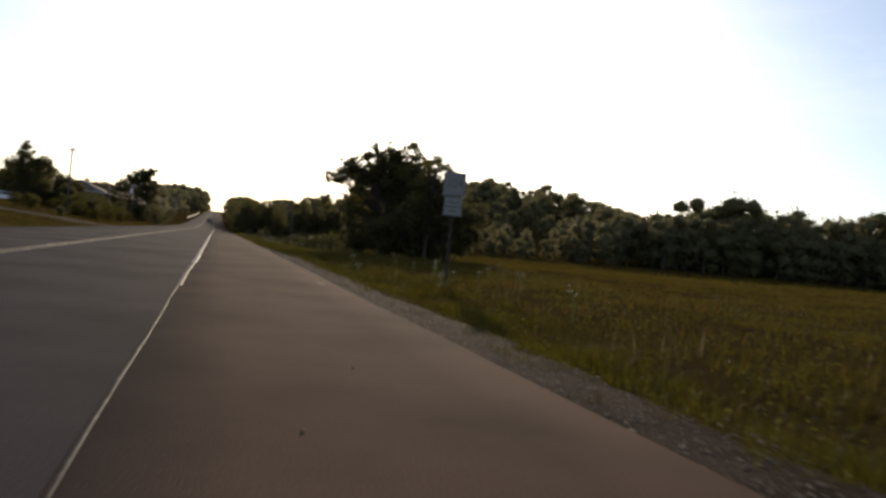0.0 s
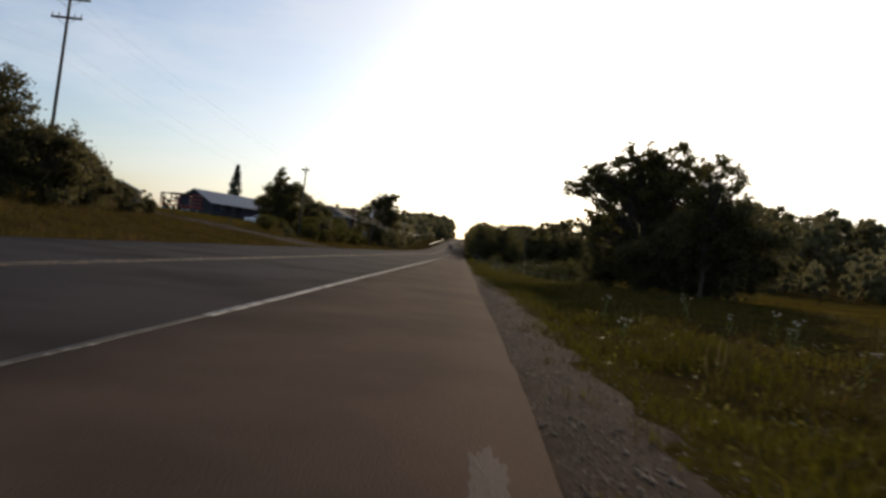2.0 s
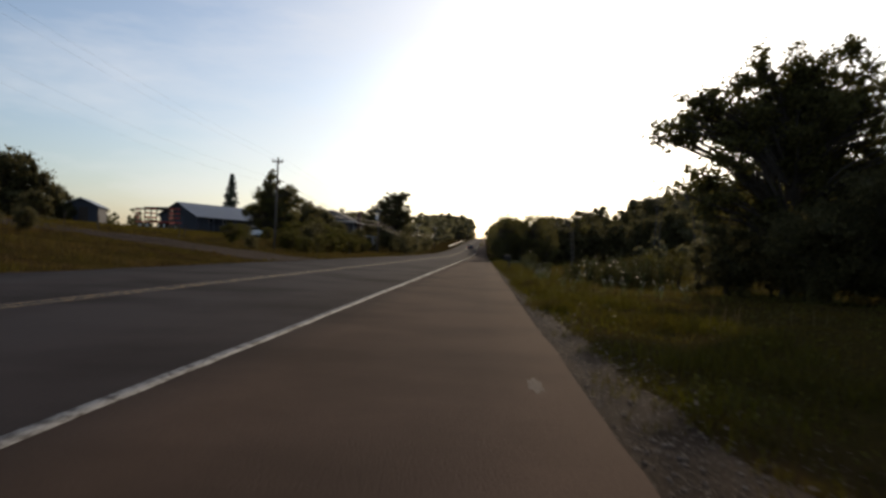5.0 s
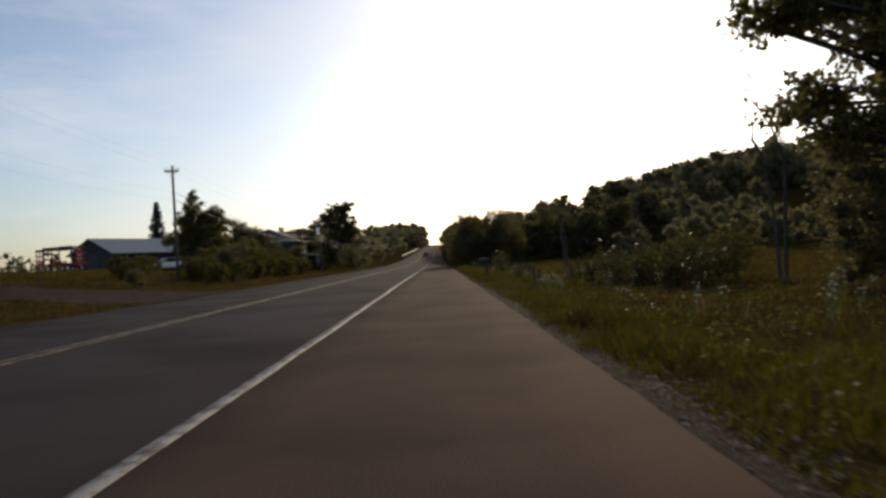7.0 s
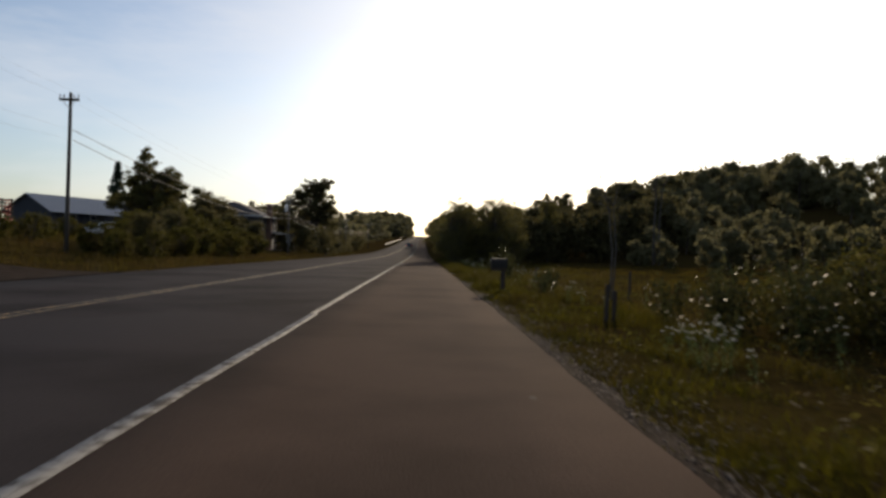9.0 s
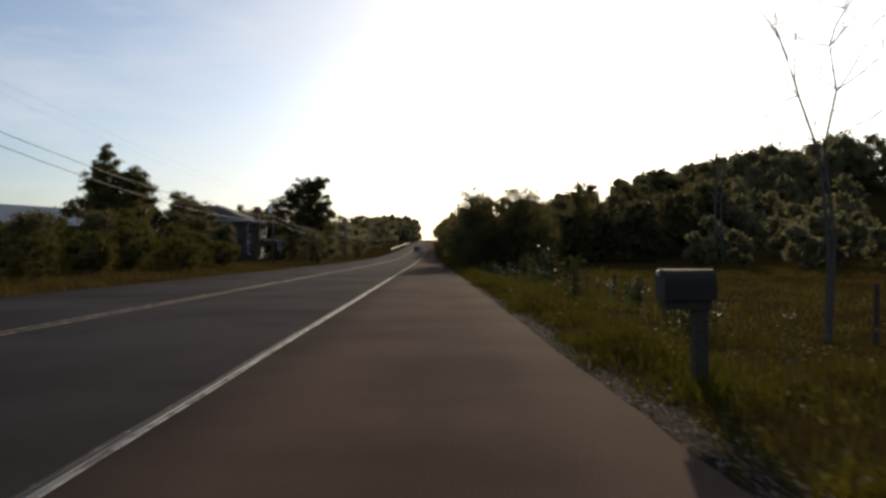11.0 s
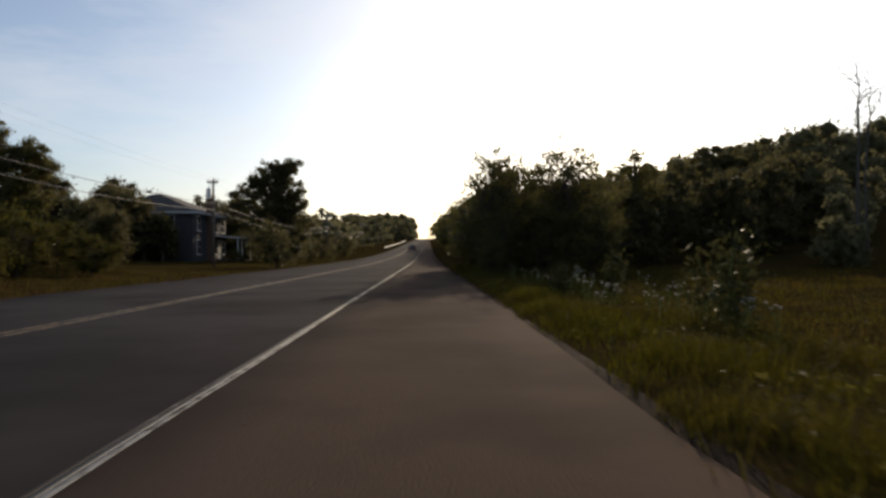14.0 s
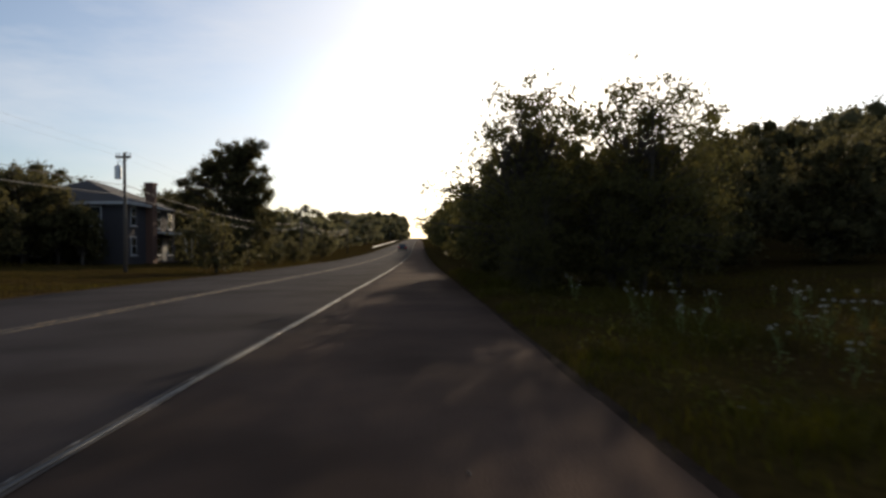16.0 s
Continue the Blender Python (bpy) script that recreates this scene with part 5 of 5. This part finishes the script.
# tufts that have seeded themselves in the gravel
cy = rg.uniform(0, 60, 260)
cx = EDGE_R + 0.12 + rg.uniform(0.0, 1.0, 260) ** 0.6 * np.interp(cy, [24, 40, 60], [0.85, 0.30, 0.25])
size = rg.uniform(0.05, 0.13, 260)
x = np.repeat(cx, 26) + rg.normal(size=260 * 26) * np.repeat(size, 26)
y = np.repeat(cy, 26) + rg.normal(size=260 * 26) * np.repeat(size, 26)
keep = x > EDGE_R + 0.04
x, y = x[keep], y[keep]
blades("gravel_tufts", rg, x, y, rg.uniform(0.04, 0.15, len(x)), rg.uniform(0.004, 0.009, len(x)), VERGE, "low tufts of grass seeded in the gravel", "grass", 0.7)
# broad weeds along the verge
x, y = tufted(rg, 44000, EDGE_R + 0.3, 13.0, -2, 118, 0.14)
keep = x > verge_edge(y) + 0.15
x, y = x[keep], y[keep]
at = np.stack([x, y, ground_z(x, y) + rg.uniform(0.03, 0.30, len(x)) * np.clip(0.8 + 0.6 * wobble(x, y, 1.1, 5), 0.2, 1.5)], 1)
v, f = leaf_cards(rg, at, 0.027, 0.5, 0.3)
tagged(grid_mesh("broadleaf_weeds", v, f, LEAF_SCRUB), "low broad-leaved weeds in the verge", "weeds", kind="stuff")

# loose stones on the gravel verge
n = 26000
y = rg.uniform(-3, 74, n)
x = EDGE_R + np.abs(rg.normal(size=n)) * 0.42 * np.interp(y, [30, 36, 50, 54, 64], [1.15, 0.6, 0.6, 0.8, 0.4]) + rg.uniform(-0.05, 0.1, n)
s = np.where(rg.uniform(size=n) < 0.10, rg.uniform(0.010, 0.024, n), rg.uniform(0.004, 0.0105, n))
pyramid = np.array([(1, 0, 0), (0, 1, 0), (-1, 0, 0), (0, -1, 0), (0.1, 0.1, 0.75)], float)
turn = rg.uniform(0, 6.28, n)
shape = pyramid[None] * s[:, None, None] * rg.uniform(0.6, 1.3, (n, 5, 1))
shape = np.stack([shape[..., 0] * np.cos(turn)[:, None] - shape[..., 1] * np.sin(turn)[:, None], shape[..., 0] * np.sin(turn)[:, None] + shape[..., 1] * np.cos(turn)[:, None], shape[..., 2]], 2)
v = (shape + np.stack([x, y, np.minimum(ground_z(x, y) + 0.03, -0.008)], 1)[:, None]).reshape(-1, 3)
o = np.array([(0, 1, 4), (1, 2, 4), (2, 3, 4), (3, 0, 4)])
tagged(grid_mesh("loose_gravel", v, (o[None] + 5 * np.arange(n)[:, None, None]).reshape(-1, 3), STONE), "loose pale stones along the shoulder's edge", "stones", kind="stuff")


# white umbel flowers
def wildflower(seed, h):
    r = np.random.default_rng(seed)
    ob = thing("wildflower", 0, -40, 0, "tall white umbel wildflower on a thin green stem", "flower", "white wildflowers")
    heads, lines = [], [[(0, 0, -0.04, 0.005), (0.02, 0.01, h * 0.5, 0.004), (0.03, -0.02, h * 0.78, 0.003)]]
    for k in range(5):
        a = r.uniform(0, 6.28)
        e = np.array([0.03 + 0.09 * math.cos(a), -0.02 + 0.09 * math.sin(a), h * r.uniform(0.72, 1.0)])
        lines.append([(0.02, 0.01, h * 0.5, 0.003), (*(e * [0.7, 0.7, 0.85]), 0.003), (*e, 0.002)])
        heads.append(e)
    tv, tf = tubes(lines, 4)
    grid_mesh("stem", tv, tf, STEM, ob)
    for e in heads:
        n = 30
        q, a = 0.021 * np.sqrt(r.uniform(0, 1, n)), r.uniform(0, 6.28, n)
        p = e + np.stack([q * np.cos(a), q * np.sin(a), 0.010 * np.cos(q * 80) + r.normal(size=n) * 0.006], 1)
        lv, lf = leaf_cards(r, p, 0.0065, 0.7, 0.3)
        grid_mesh("flower_head", lv, lf, PETAL, ob)
    lv, lf = leaf_cards(r, np.stack([r.normal(size=26) * 0.05, r.normal(size=26) * 0.05, r.uniform(0.05, h * 0.6, 26)], 1), 0.028, 0.3)
    grid_mesh("foliage", lv, lf, STEM, ob)
    return ob


flowers = [wildflower(500 + k, h) for k, h in enumerate((0.42, 0.52, 0.62))]
SPOTS = [(4.6, 8.5, 8.0, 24.0, 14), (4.2, 8.6, 43.0, 56.0, 18), (4.3, 4.9, 54.4, 55.6, 11), (4.2, 7.0, 63.0, 72.0, 7), (4.2, 7.2, 72.0, 86.0, 11), (4.1, 6.4, 86.5, 91.0, 24), (4.8, 6.8, 93.5, 98.0, 12), (4.6, 10.0, 98.0, 105.0, 10)]
spots = [(rg.uniform(a, b), rg.uniform(c, d)) for a, b, c, d, k in SPOTS for _ in range(k)]
for k, (x, y) in enumerate(spots):
    m_ = pose(x, y, float(ground_z(x, y)), rg.uniform(-8, 8), rg.uniform(-8, 8), rg.uniform(0, 360))
    if k < 3:
        flowers[k].matrix_world = m_
    else:
        c_ = copy_thing(flowers[k % 3], m_)
        c_.scale = (1, 1, rg.uniform(0.75, 1.15))


# pale sand washed onto the edge of the shoulder
SAND = material("washed_sand", (0.070, 0.054, 0.045), (0.112, 0.088, 0.073), 0.95, 3, 60, 0.3, spec=0.05)


def sand_patch(x, y, w, l):
    bm = bmesh.new()
    n = 56
    r = np.random.default_rng(int(y * 10))
    rag = 0.8 + 0.12 * np.sin(np.arange(n) * 0.67 + y) + 0.08 * np.sin(np.arange(n) * 1.8) + r.normal(size=n) * 0.05
    ring = [bm.verts.new((x + w * math.cos(a) * k, y + l * math.sin(a) * k, -0.0035)) for a, k in zip(np.linspace(0, 2 * math.pi, n, endpoint=False), rag)]
    mid = bm.verts.new((x, y, 0.004))
    for k in range(n):
        bm.faces.new((ring[k], ring[(k + 1) % n], mid))
    tagged(part("sand_patch", bm, SAND), "thin pale sand washed onto the paved shoulder", "sand", "sand patches", kind="structure")


for x, y, w, l in ((2.52, 11.8, 0.15, 0.85), (2.35, 52.5, 0.05, 0.12), (2.2, 66.5, 0.10, 0.08), (2.5, 30.4, 0.10, 0.5)):
    sand_patch(x, y, w, l)
for x, y, s in ((0.95, 1.35, 0.016), (1.5, 3.0, 0.012), (2.3, 20.4, 0.012), (1.9, 92.3, 0.014), (2.5, 49.5, 0.02)):
    bm = bmesh.new()
    bmesh.ops.create_icosphere(bm, subdivisions=1, radius=s, matrix=pose(0, 0, 0, 20, 30, 40) @ Matrix.Diagonal((1.4, 0.9, 0.6, 1)))
    ob = part("stone", bm, STONE)
    ob.location = (x, y, s * 0.3)
    tagged(ob, "small loose stone on the paved shoulder", "stone", "stones on the shoulder")
